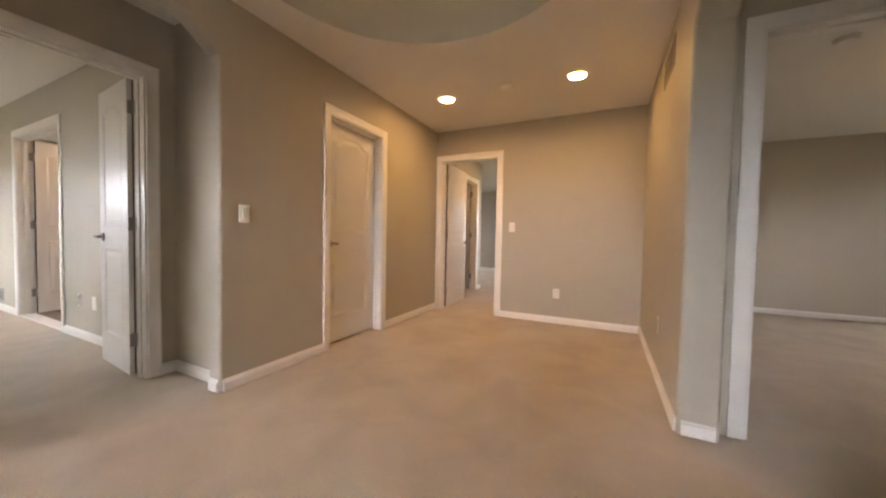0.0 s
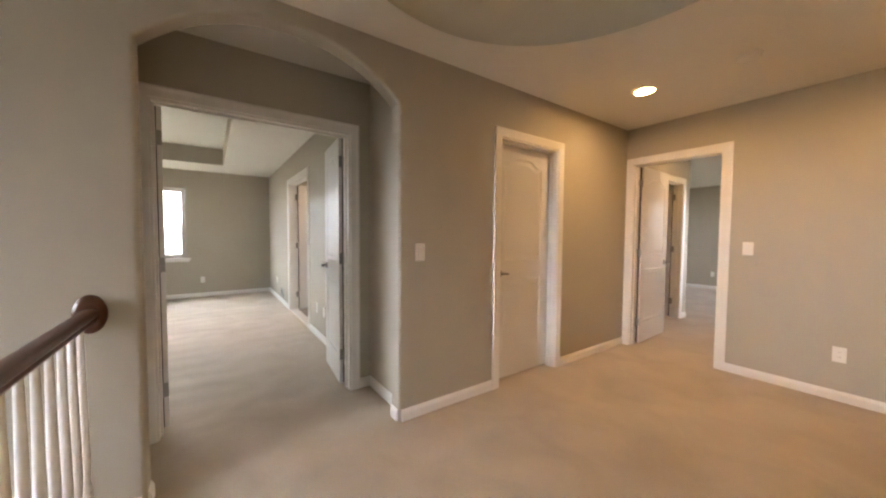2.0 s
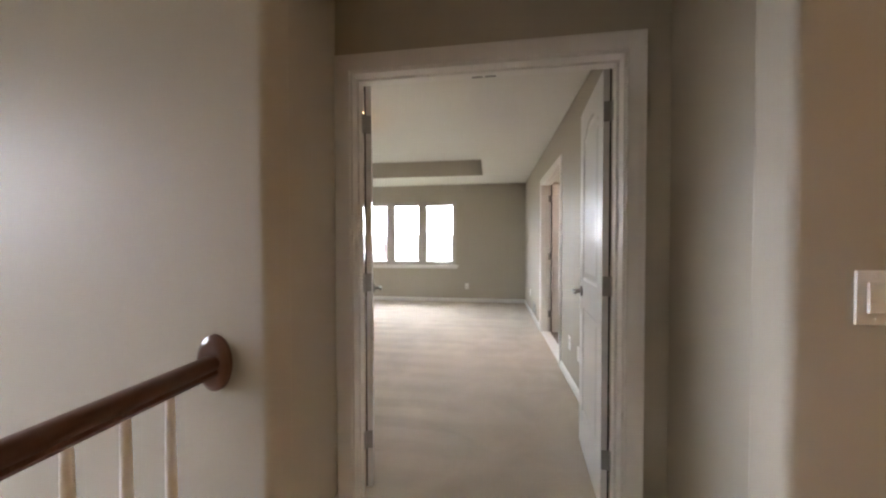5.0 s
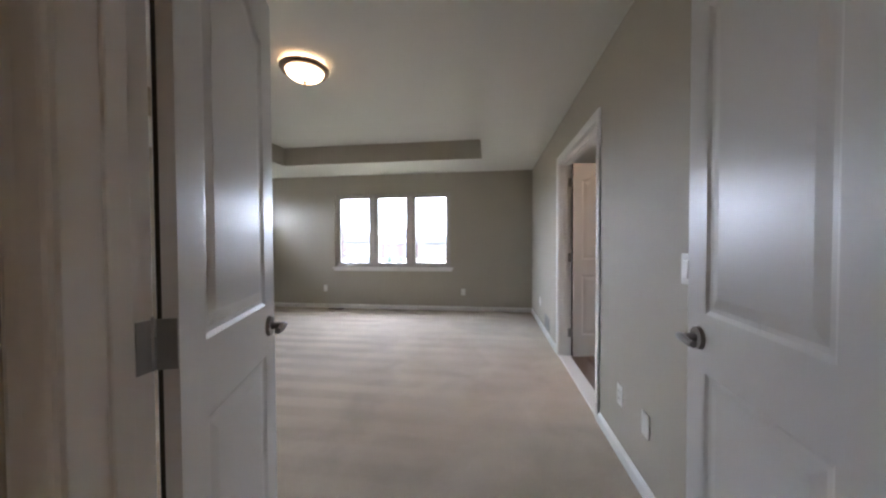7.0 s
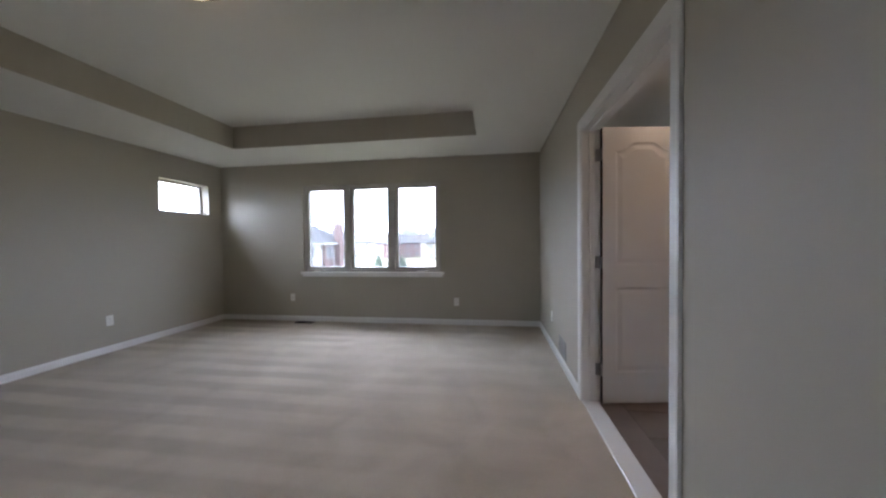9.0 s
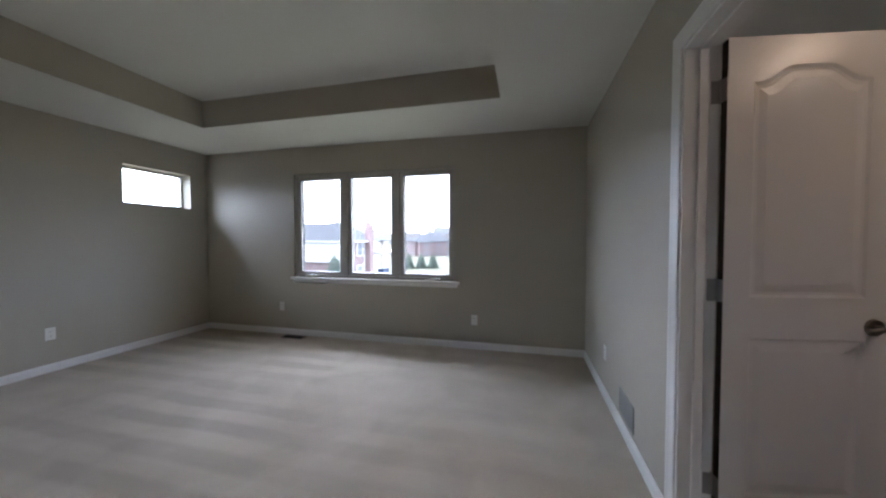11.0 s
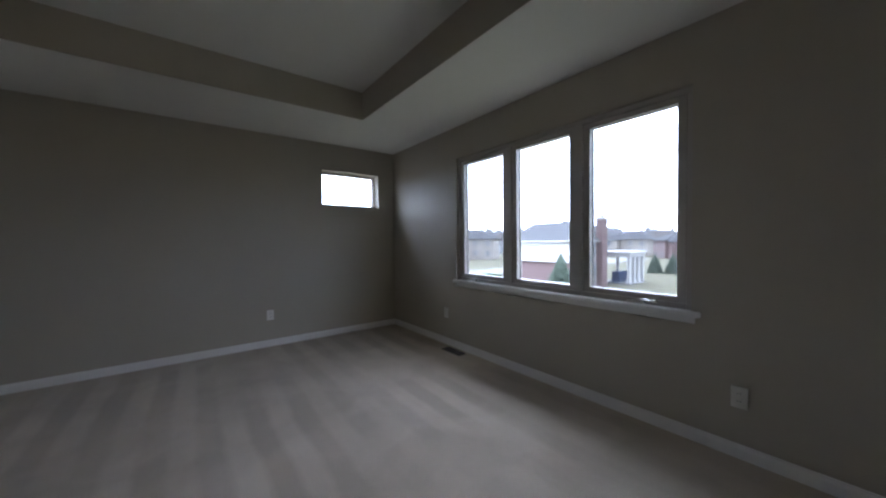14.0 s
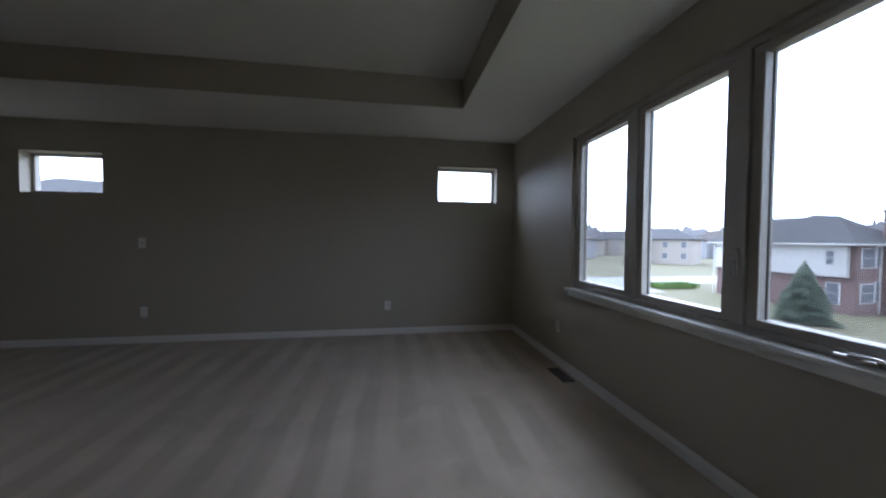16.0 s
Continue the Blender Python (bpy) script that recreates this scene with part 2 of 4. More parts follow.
M_TAN = mat("tan_siding", (0.27, 0.24, 0.21), rough=0.8, var=0.06)
M_GREYSIDE = mat("grey_siding", (0.24, 0.24, 0.25), rough=0.8, var=0.06)
M_ROOF = mat("grey_shingle", (0.075, 0.074, 0.076), rough=1.0, spec=0.08, var=0.15, scale=0.8, fine=9, bump=0.5, dist=0.02)
M_ROOF2 = mat("brown_shingle", (0.085, 0.076, 0.07), rough=1.0, spec=0.08, var=0.15, scale=0.8, fine=9, bump=0.5, dist=0.02)
M_DARKPANE = mat("far_window_pane", (0.10, 0.11, 0.13), rough=0.1)
M_GRASS = mat("spring_lawn", (0.062, 0.060, 0.027), rough=1.0, tint=(0.105, 0.088, 0.050), scale=0.12, fine=3.0, bump=0.6, dist=0.05)
M_ROAD = mat("pale_concrete_road", (0.20, 0.197, 0.195), rough=0.9, var=0.08, scale=0.4, fine=6)
M_NEEDLE = mat("spruce_needles", (0.075, 0.098, 0.068), rough=0.9, var=0.25, scale=2, fine=20)
M_HEDGE = mat("clipped_hedge", (0.10, 0.17, 0.04), rough=0.9, var=0.25, scale=2, fine=20)
M_BARK = mat("bark", (0.10, 0.08, 0.065), rough=0.95, var=0.2)
# haze is put into this pale grey of the bare far trees
M_WOODS = mat("haze_greyed_woods", (0.27, 0.265, 0.275), rough=1.0, var=0.3, scale=0.2, fine=2)
M_BLUE = mat("dark_blue_cover", (0.03, 0.045, 0.09), rough=0.7)


# ---- helpers ----
def place(name, bm, material, parent=None, label="", category="", kind="", group="", smooth=False):
    me = bpy.data.meshes.new(name)
    bmesh.ops.recalc_face_normals(bm, faces=bm.faces)
    bm.to_mesh(me)
    bm.free()
    me.materials.append(material)
    if smooth:
        me.shade_smooth()
        me.set_sharp_from_angle(angle=radians(40))
    ob = new(name, me)
    if parent:
        ob.parent = parent
    return tagged(ob, label, category, group, kind)


def part(name, bm, material, parent, label="", smooth=False):
    return place(name, bm, material, parent, label, smooth=smooth)


def thing(name, m, label, category, kind="", group=""):
    ob = new(name)
    ob.empty_display_size = 0.05
    ob.matrix_world = m
    return tagged(ob, label, category, group, kind)


def add_box(bm, x0, x1, y0, y1, z0, z1, bevel=0.0, seg=1):
    c = Matrix.Translation(((x0 + x1) / 2, (y0 + y1) / 2, (z0 + z1) / 2)) @ Matrix.Diagonal((abs(x1 - x0), abs(y1 - y0), abs(z1 - z0), 1))
    r = bmesh.ops.create_cube(bm, size=1.0, matrix=c)
    if bevel:
        es = list({e for v in r["verts"] for e in v.link_edges})
        bmesh.ops.bevel(bm, geom=es, offset=bevel, segments=seg, affect="EDGES", profile=0.5)
    return bm


def box(x0, x1, y0, y1, z0, z1, bevel=0.0, seg=1):
    return add_box(bmesh.new(), x0, x1, y0, y1, z0, z1, bevel, seg)


def add_cyl(bm, p, q, r0, r1=None, n=16):
    p, q = Vector(p), Vector(q)
    m = Matrix.Translation((p + q) / 2) @ (q - p).to_track_quat("Z", "Y").to_matrix().to_4x4()
    bmesh.ops.create_cone(bm, cap_ends=True, segments=n, radius1=r0, radius2=r0 if r1 is None else r1, depth=(q - p).length, matrix=m)
    return bm


def lathe(profile, n=32):
    """A turned solid about z from (radius, z) pairs."""
    bm = bmesh.new()
    rings = []
    for r, z in profile:
        if r < 1e-5:
            rings.append([bm.verts.new((0, 0, z))])
        else:
            rings.append([bm.verts.new((r * math.cos(2 * math.pi * i / n), r * math.sin(2 * math.pi * i / n), z)) for i in range(n)])
    for a, b in zip(rings, rings[1:]):
        for i in range(n):
            j = (i + 1) % n
            if len(a) == 1 and len(b) > 1:
                bm.faces.new((a[0], b[i], b[j]))
            elif len(b) == 1 and len(a) > 1:
                bm.faces.new((a[i], a[j], b[0]))
            elif len(a) > 1:
                bm.faces.new((a[i], a[j], b[j], b[i]))
    return bm


def grid_wall(name, axis, face, back, a0, a1, z0, z1, holes, material=None, label=""):
    """A wall of real thickness with openings cut through. axis 'x': its faces look along x and a runs along y."""
    bm = bmesh.new()
    xs = sorted({a0, a1, *[h[0] for h in holes], *[h[1] for h in holes]})
    zs = sorted({z0, z1, *[h[2] for h in holes], *[h[3] for h in holes]})
    def solid(i, k):
        if not (0 <= i < len(xs) - 1 and 0 <= k < len(zs) - 1):
            return False
        u, w = (xs[i] + xs[i + 1]) / 2, (zs[k] + zs[k + 1]) / 2
        return not any(h[0] < u < h[1] and h[2] < w < h[3] for h in holes)
    def v(u, d, w):
        return bm.verts.new((d, u, w) if axis == "x" else (u, d, w))
    for i in range(len(xs) - 1):
        for k in range(len(zs) - 1):
            if not solid(i, k):
                continue
            u0, u1, w0, w1 = xs[i], xs[i + 1], zs[k], zs[k + 1]
            for d in (face, back):
                bm.faces.new((v(u0, d, w0), v(u1, d, w0), v(u1, d, w1), v(u0, d, w1)))
            for di, dk, e in ((-1, 0, ((u0, w0), (u0, w1))), (1, 0, ((u1, w0), (u1, w1))), (0, -1, ((u0, w0), (u1, w0))), (0, 1, ((u0, w1), (u1, w1)))):
                if not solid(i + di, k + dk):
                    (p, q), (r, t) = e
                    bm.faces.new((v(p, face, q), v(r, face, t), v(r, back, t), v(p, back, q)))
    bmesh.ops.remove_doubles(bm, verts=bm.verts, dist=1e-5)
    return place(name, bm, material or M_WALL, label=label, category="wall", kind="structure")


def arch_wall(name, face, back, a0, a1, z0, z1, o0, o1, spring, rise, holes, label):
    """A wall facing x with an arched opening o0..o1 with rounded drywall edges, and plain holes elsewhere."""
    r = 0.018
    sgn = 1 if face > back else -1
    c, half = (o0 + o1) / 2, (o1 - o0) / 2
    R = (half * half + rise * rise) / (2 * rise)
    zc = spring + rise - R
    def outline(off):
        pts = [(o0 - off, 0.0), (o0 - off, spring)]
        n = 28
        a = math.asin(half / R)
        for i in range(n + 1):
            t = -a + 2 * a * i / n
            x = c + (R + off) * math.sin(t)
            x = min(max(x, o0 - off), o1 + off)
            pts.append((x, zc + (R + off) * math.cos(t)))
        pts += [(o1 + off, spring), (o1 + off, 0.0)]
        return pts
    bm = bmesh.new()
    section = []
    for i in range(6):
        t = math.pi / 2 * i / 5
        section.append((r - r * math.sin(t), face - sgn * (r - r * math.cos(t))))
    for i in range(6):
        t = math.pi / 2 * i / 5
        section.append((r - r * math.cos(t), back + sgn * (r - r * math.sin(t))))
    loops = [[bm.verts.new((d, y, z)) for y, z in outline(off)] for off, d in section]
    for a, b in zip(loops, loops[1:]):
        for i in range(len(a) - 1):
            bm.faces.new((a[i], a[i + 1], b[i + 1], b[i]))
    for d in (face, back):
        pts = outline(r)
        mid = pts[1:-1]
        for (y0, w0), (y1, w1) in zip(mid, mid[1:]):
            if y1 - y0 > 1e-6:
                bm.faces.new([bm.verts.new(p) for p in ((d, y0, w0), (d, y1, w1), (d, y1, z1), (d, y0, z1))])
    bmesh.ops.remove_doubles(bm, verts=bm.verts, dist=1e-5)
    xs = [(a0, o0 - r), (o1 + r, a1)]
    for u0, u1 in xs:
        hs = [h for h in holes if u0 < (h[0] + h[1]) / 2 < u1]
        cuts = sorted({u0, u1, *[h[0] for h in hs], *[h[1] for h in hs]})
        for p, q in zip(cuts, cuts[1:]):
            inside = [h for h in hs if h[0] < (p + q) / 2 < h[1]]
            spans = [(z0, z1)] if not inside else [(inside[0][3], z1)]
            for s0, s1 in spans:
                for d in (face, back):
                    bm.faces.new([bm.verts.new(w) for w in ((d, p, s0), (d, q, s0), (d, q, s1), (d, p, s1))])
        for h in hs:
            for e in (((h[0], z0), (h[0], h[3])), ((h[1], z0), (h[1], h[3])), ((h[0], h[3]), (h[1], h[3]))):
                bm.faces.new([bm.verts.new(w) for w in ((face, *e[0]), (face, *e[1]), (back, *e[1]), (back, *e[0]))])
    for u in (a0, a1):
        bm.faces.new([bm.verts.new(w) for w in ((face, u, z0), (back, u, z0), (back, u, z1), (face, u, z1))])
    bmesh.ops.remove_doubles(bm, verts=bm.verts, dist=1e-5)
    return place(name, bm, M_WALL, label=label, category="wall", kind="structure")


def baseboard(p, q, out):
    """A moulded skirting along the wall from p to q; out: the way it faces."""
    p, q, o = Vector((*p, 0)), Vector((*q, 0)), Vector((*out, 0)).normalized()
    prof = [(0, 0.004), (0.014, 0.004), (0.014, 0.056), (0.011, 0.064), (0.007, 0.069), (0.006, 0.078), (0, 0.08)]
    bm = bmesh.new()
    ends = [[bm.verts.new(e + o * d + Vector((0, 0, z))) for d, z in prof] for e in (p, q)]
    for i in range(len(prof)):
        j = (i + 1) % len(prof)
        bm.faces.new((ends[0][i], ends[0][j], ends[1][j], ends[1][i]))
    for e in ends:
        bm.faces.new(e)
    return place("baseboard", bm, M_TRIM, label="white painted moulded baseboard along the wall", category="baseboard", kind="structure")


def casing(name, axis, face, back, o0, o1, top, both=True, width=0.07, label="white painted door casing and jamb"):
    """Jamb lining and moulded casing round an opening; axis as for grid_wall."""
    frame_ob = thing(name, Matrix.Identity(4), label, "door frame", "structure")
    s = 1 if face > back else -1
    def put(nm, u0, u1, d0, d1, z0, z1, bev):
        b = box(d0, d1, u0, u1, z0, z1, bev) if axis == "x" else box(u0, u1, d0, d1, z0, z1, bev)
        part(nm, b, M_TRIM, frame_ob)
    j = 0.018
    lo, hi = min(face, back) - 0.002, max(face, back) + 0.002
    put("jamb", o0, o0 + j, lo, hi, 0.003, top, 0.001)
    put("jamb", o1 - j, o1, lo, hi, 0.003, top, 0.001)
    put("head_jamb", o0 + j, o1 - j, lo, hi, top - j, top, 0.001)
    st0, st1 = sorted((back + s * 0.039, back + s * 0.072))  # door stop
    put("door_stop", o0 + j, o0 + j + 0.011, st0, st1, 0.003, top - j, 0.002)
    put("door_stop", o1 - j - 0.011, o1 - j, st0, st1, 0.003, top - j, 0.002)
    put("door_stop", o0 + j + 0.011, o1 - j - 0.011, st0, st1, top - j - 0.011, top - j, 0.002)
    g = 0.006
    prof = [(0.0, -0.001), (0.0, 0.009), (0.006, 0.0115), (0.042, 0.0135), (0.060, 0.0165), (width, 0.015), (width, -0.001)]
    for d, sg in ((face, s), (back, -s)) if both else ((face, s),):
        bm = bmesh.new()
        rows = []
        for off, hgt in prof:
            dd = d + sg * hgt
            path = [(o0 + g - off, 0.003), (o0 + g - off, top - g + off), (o1 - g + off, top - g + off), (o1 - g + off, 0.003)]
            rows.append([bm.verts.new((dd, u, z) if axis == "x" else (u, dd, z)) for u, z in path])
        for a, b in zip(rows, rows[1:]):
            for k in range(3):
                bm.faces.new((a[k], a[k + 1], b[k + 1], b[k]))
        part("casing", bm, M_TRIM, frame_ob)
    return frame_ob


def panel_outline(x0, x1, z0, z1, arch, d):
    """A door panel's outline, set in by d; arch: how far the top swells up in the middle."""
    pts = [(x0 + d, z0 + d), (x1 - d, z0 + d)]
    if arch <= 0:
        return pts + [(x1 - d, z1 - d), (x0 + d, z1 - d)]
    n = 16
    for i in range(n + 1):
        u = 1 - 2 * i / n
        w = min(1.0, max(0.0, abs(u) - 0.30) / 0.58)
        z = z1 - arch * w * w * (3 - 2 * w)
        pts.append(((x0 + x1) / 2 + u * ((x1 - x0) / 2 - d), z - d))
    return pts


def door_leaf_mesh(w, h, t):
    """Moulded two-panel leaf with a swelled top panel: x 0..w from the hinge, y 0..t, z 0..h."""
    bm = bmesh.new()
    st = 0.105 if w > 0.7 else 0.095
    panels = [(st, w - st, h * 0.504, h - 0.11, 0.06), (st, w - st, 0.225, h * 0.424, 0.0)]
    rings = ((0.0, 0.0), (0.011, 0.0052), (0.022, 0.0062), (0.050, 0.0018))
    for y, s in ((0.0, 1), (t, -1)):
        edges = []
        outer = [bm.verts.new((a, y, b)) for a, b in ((0, 0), (w, 0), (w, h), (0, h))]
        edges += [bm.edges.new((outer[i], outer[(i + 1) % 4])) for i in range(4)]
        for x0, x1, z0, z1, arch in panels:
            prev = None
            for d, depth in rings:
                cur = [bm.verts.new((a, y + s * depth, b)) for a, b in panel_outline(x0, x1, z0, z1, arch, d)]
                k = len(cur)
                if prev is None:
                    edges += [bm.edges.new((cur[i], cur[(i + 1) % k])) for i in range(k)]
                else:
                    for i in range(k):
                        bm.faces.new((prev[i], prev[(i + 1) % k], cur[(i + 1) % k], cur[i]))
                prev = cur
            bm.faces.new(prev)
        bmesh.ops.triangle_fill(bm, use_beauty=True, edges=edges)
    for (a, b), (c, d) in (((0, 0), (w, 0)), ((w, 0), (w, h)), ((w, h), (0, h)), ((0, h), (0, 0))):
        bm.faces.new([bm.verts.new(p) for p in ((a, 0, b), (c, 0, d), (c, t, d), (a, t, b))])
    bmesh.ops.remove_doubles(bm, verts=bm.verts, dist=1e-5)
    return bm


def lever_mesh(side):
    """Round rose, neck and curved lever pointing to -x; side: -1 on the y=0 face, 1 on the other."""
    bm = bmesh.new()
    add_cyl(bm, (0, 0, 0), (0, side * 0.010, 0), 0.033, 0.030, 24)
    add_cyl(bm, (0, side * 0.008, 0), (0, side * 0.05, 0), 0.012, 0.011, 14)
    last = None
    for i in range(7):
        u = i / 6
        p = Vector((0.010 - 0.078 * u, side * (0.044 + 0.005 * math.sin(u * 3)), 0.0025 * math.sin(u * 5.5)))
        if last is not None:
            add_cyl(bm, last, p, 0.0115 - 0.0025 * (i - 1) / 6, 0.0115 - 0.0025 * i / 6, 12)
        last = p
    return bm


def hinge_mesh(t, flip, swing):
    """A butt hinge on the pivot: one leaf on the door's edge, one on the jamb, which the door has left by swing degrees."""
    k = -1 if flip else 1
    bm = bmesh.new()
    for turn in (0.0, -swing):
        b = box(-0.003, -0.0005, min(0.001 * k, 0.034 * k), max(0.001 * k, 0.034 * k), -0.045, 0.045, 0.0008)
        for sz in (-0.028, 0.0, 0.028):
            add_cyl(b, (-0.0031, 0.02 * k, sz), (-0.0036, 0.02 * k, sz), 0.004, None, 8)
        bmesh.ops.rotate(b, verts=b.verts, cent=(0, 0, 0), matrix=Matrix.Rotation(radians(turn), 3, "Z"))
        tmp = bpy.data.meshes.new("tmp")
        b.to_mesh(tmp)
        b.free()
        bm.from_mesh(tmp)
        bpy.data.meshes.remove(tmp)
    for z0, z1 in ((-0.045, -0.016), (-0.014, 0.014), (0.016, 0.045)):
        add_cyl(bm, (-0.002, -0.006 * k, z0), (-0.002, -0.006 * k, z1), 0.0065, None, 12)
    add_cyl(bm, (-0.002, -0.006 * k, 0.045), (-0.002, -0.006 * k, 0.050), 0.0045, 0.003, 10)
    return bm


def door(name, hinge, closed, swing, w, h, flip, label, levers=(-1, 1), hinges=True, t=0.035, strip=0.018, lever=0.905):
    """A leaf hung at hinge, that shut points along closed degrees in plan and stands open by swing. flip: it lies on the other side of the pivot."""
    d = thing(name, pose(hinge[0], hinge[1], 0.018, 0, 0, closed + swing), label, "door", "structure")
    leaf = part("door_leaf", door_leaf_mesh(w, h, t), M_DOOR, d)
    if flip:
        leaf.location = (0, -t, 0)
    for s in levers:
        lv = part("lever_handle", lever_mesh(s), M_NICKEL, d, "brushed nickel lever handle", smooth=True)
        lv.location = (w - 0.065, (t if s > 0 else 0) - (t if flip else 0), lever)
    if levers:
        b = part("latch_plate", box(w - 0.0005, w + 0.0015, 0.006, t - 0.006, lever - 0.03, lever + 0.03, 0.0005), M_HINGE, d, "nickel latch plate")
        b.location = (0, -t if flip else 0, 0)
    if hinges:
        # thin dark strip puts the shade of the hinge gap on the leaf
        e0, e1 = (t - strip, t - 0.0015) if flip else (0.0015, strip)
        e = part("hinge_shade_strip", box(-0.0004, 0.0, e0, e1, 0.003, h - 0.003), M_HINGE_SHADE, d, "dark strip standing for the shade in the hinge gap")
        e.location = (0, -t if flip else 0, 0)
        for z in (0.24, h / 2 + 0.03, h - 0.19):
            hg = part("hinge", hinge_mesh(t, flip, swing), M_HINGE, d, "satin nickel butt hinge", smooth=True)
            hg.location = (0, 0, z)
    return d


def wall_plate(name, kind_, at, normal, gangs=1, label="", category=""):
    """A cover plate with its rockers or sockets; local y points out of the wall."""
    a = math.degrees(math.atan2(normal[1], normal[0])) - 90
    ob = thing(name, pose(*at, 0, 0, a), label, category)
    w = 0.072 + 0.046 * (gangs - 1)
    part("cover_plate", box(-w / 2, w / 2, 0.0, 0.006, -0.058, 0.058, 0.002), M_PLATE, ob)
    for g in range(gangs):
        cx = (g - (gangs - 1) / 2) * 0.046
        if kind_ == "switch":
            b = box(cx - 0.017, cx + 0.017, 0.006, 0.010, -0.033, 0.033, 0.0015)
            for v in b.verts:
                if v.co.z < -0.01 and v.co.y > 0.008:
                    v.co.y += 0.003
            part("rocker", b, M_PLATE, ob)
        elif kind_ == "outlet":
            for cz in (-0.02, 0.02):
                part("receptacle", box(cx - 0.016, cx + 0.016, 0.006, 0.0085, cz - 0.0145, cz + 0.0145, 0.004, 2), M_PLATE, ob)
                for sx in (-0.0065, 0.0065):
                    part("slot", box(cx + sx - 0.0012, cx + sx + 0.0012, 0.0085, 0.0095, cz - 0.003, cz + 0.006), M_SLOT, ob)
        elif kind_ == "jack":
            part("jack", add_cyl(bmesh.new(), (cx, 0.006, 0), (cx, 0.013, 0), 0.006, 0.005, 12), M_NICKEL, ob)
    for z in (-0.046, 0.046):
        part("screw", add_cyl(bmesh.new(), (0, 0.006, z), (0, 0.0075, z), 0.003, None, 8), M_PLATE, ob)
    return ob


def register(name, at, normal, w, h, slats, material, label, behind=None):
    """A louvred grille; local y points out of the wall, z is its height."""
    n = Vector(normal)
    if abs(n.z) > 0.5:
        m = pose(*at, 90, 0, 90)
    else:
        m = pose(*at, 0, 0, math.degrees(math.atan2(n.y, n.x)) - 90)
    ob = thing(name, m, label, "air vent")
    part("backing", box(-w / 2 + 0.01, w / 2 - 0.01, 0.0, 0.002, -h / 2 + 0.01, h / 2 - 0.01), behind or M_GAP, ob)
    f = 0.018
    for x0, x1, z0, z1 in ((-w / 2, w / 2, h / 2 - f, h / 2), (-w / 2, w / 2, -h / 2, -h / 2 + f), (-w / 2, -w / 2 + f, -h / 2 + f, h / 2 - f), (w / 2 - f, w / 2, -h / 2 + f, h / 2 - f)):
        part("frame_rail", box(x0, x1, 0.0, 0.007, z0, z1, 0.002), material, ob)
    for i in range(slats):
        z = -h / 2 + f + (i + 0.5) * (h - 2 * f) / slats
        s = part("slat", box(-w / 2 + f, w / 2 - f, -0.001, 0.001, -0.0045, 0.0045), material, ob)
        s.matrix_basis = pose(0, 0.005, z, 35, 0, 0)
    return ob


def bowl_light(name, at, material, label):
    """A close-hung ceiling light: canopy, metal rim, frosted bowl open above, finial. at: the ceiling point."""
    ob = thing(name, pose(*at), label, "ceiling light")
    part("canopy", lathe([(0.0, 0.0), (0.062, 0.0), (0.066, -0.008), (0.050, -0.020), (0.012, -0.024), (0.010, -0.150), (0.0, -0.150)], 28), M_RIM, ob, "bronzed nickel canopy and stem", smooth=True)
    part("rim", lathe([(0.150, -0.044), (0.186, -0.036), (0.197, -0.046), (0.197, -0.058), (0.190, -0.070), (0.168, -0.077), (0.151, -0.073), (0.150, -0.044)], 44), M_RIM, ob, "bronzed nickel rim", smooth=True)
    prof = [(0.152 * math.cos(t), -0.066 - 0.084 * math.sin(t)) for t in [math.pi / 2 * i / 10 for i in range(11)]]
    part("glass_bowl", lathe(prof[:-1] + [(0.0, prof[-1][1])]), material, ob, "frosted glass bowl", smooth=True)
    part("finial", lathe([(0.0, -0.146), (0.016, -0.148), (0.018, -0.157), (0.008, -0.164), (0.012, -0.173), (0.010, -0.180), (0.0, -0.186)], 16), M_RIM, ob, smooth=True)
    for i in range(3):
        k = part("rim_knob", lathe([(0.0, 0.0), (0.010, 0.0), (0.011, 0.010), (0.007, 0.018), (0.0, 0.020)], 12), M_STEEL, ob, "bright nickel rim knob", smooth=True)
        k.matrix_basis = Matrix.Rotation(radians(25 + 120 * i), 4, "Z") @ pose(0.192, 0, -0.054, 0, 90, 0)
    return ob


# ---- the plan ----
HX, HB = -1.165, -1.285          # hall's wall with the arch: face and back
HY = 4.343                       # hall's end wall
RX = 1.325                        # hall's opposite wall
AX, AXB = -1.79, -1.91           # wall of the double door: hall face, bedroom face
BX, BY0, BY1 = -7.255, -3.49, 1.495   # bedroom: window wall, long walls
CH, CB, CT = 2.44, 2.446, 2.725    # ceilings: hall, bedroom, tray

# floors
def floor(name, x0, x1, y0, y1, material, label, z=0.0):
    return place(name, box(x0, x1, y0, y1, z - 0.25, z), material, label=label, category="floor", kind="structure")


floor("floor_hall", HB, 1.45, 0.0, 11.0, M_CARPET, "beige cut-pile carpet of the upstairs hall")
floor("floor_side_room", 1.45, 5.6, 0.0, 6.62, M_CARPET, "beige carpet of the side room")
floor("floor_landing", 0.45, 5.6, -3.6, 0.0, M_CARPET, "beige carpet at the head of the stairs")
floor("floor_side_rooms", -4.2, HB, 1.9, 11.0, M_CARPET, "beige carpet past the hall walls")
floor("floor_alcove", AX - 0.06, HB, 0.0, 1.66, M_CARPET, "beige carpet of the alcove before the double door")
floor("floor_bedroom", BX - 0.02, AX - 0.06, BY0 - 0.02, BY1 + 0.03, M_CARPET2, "beige bedroom carpet with vacuum bands")
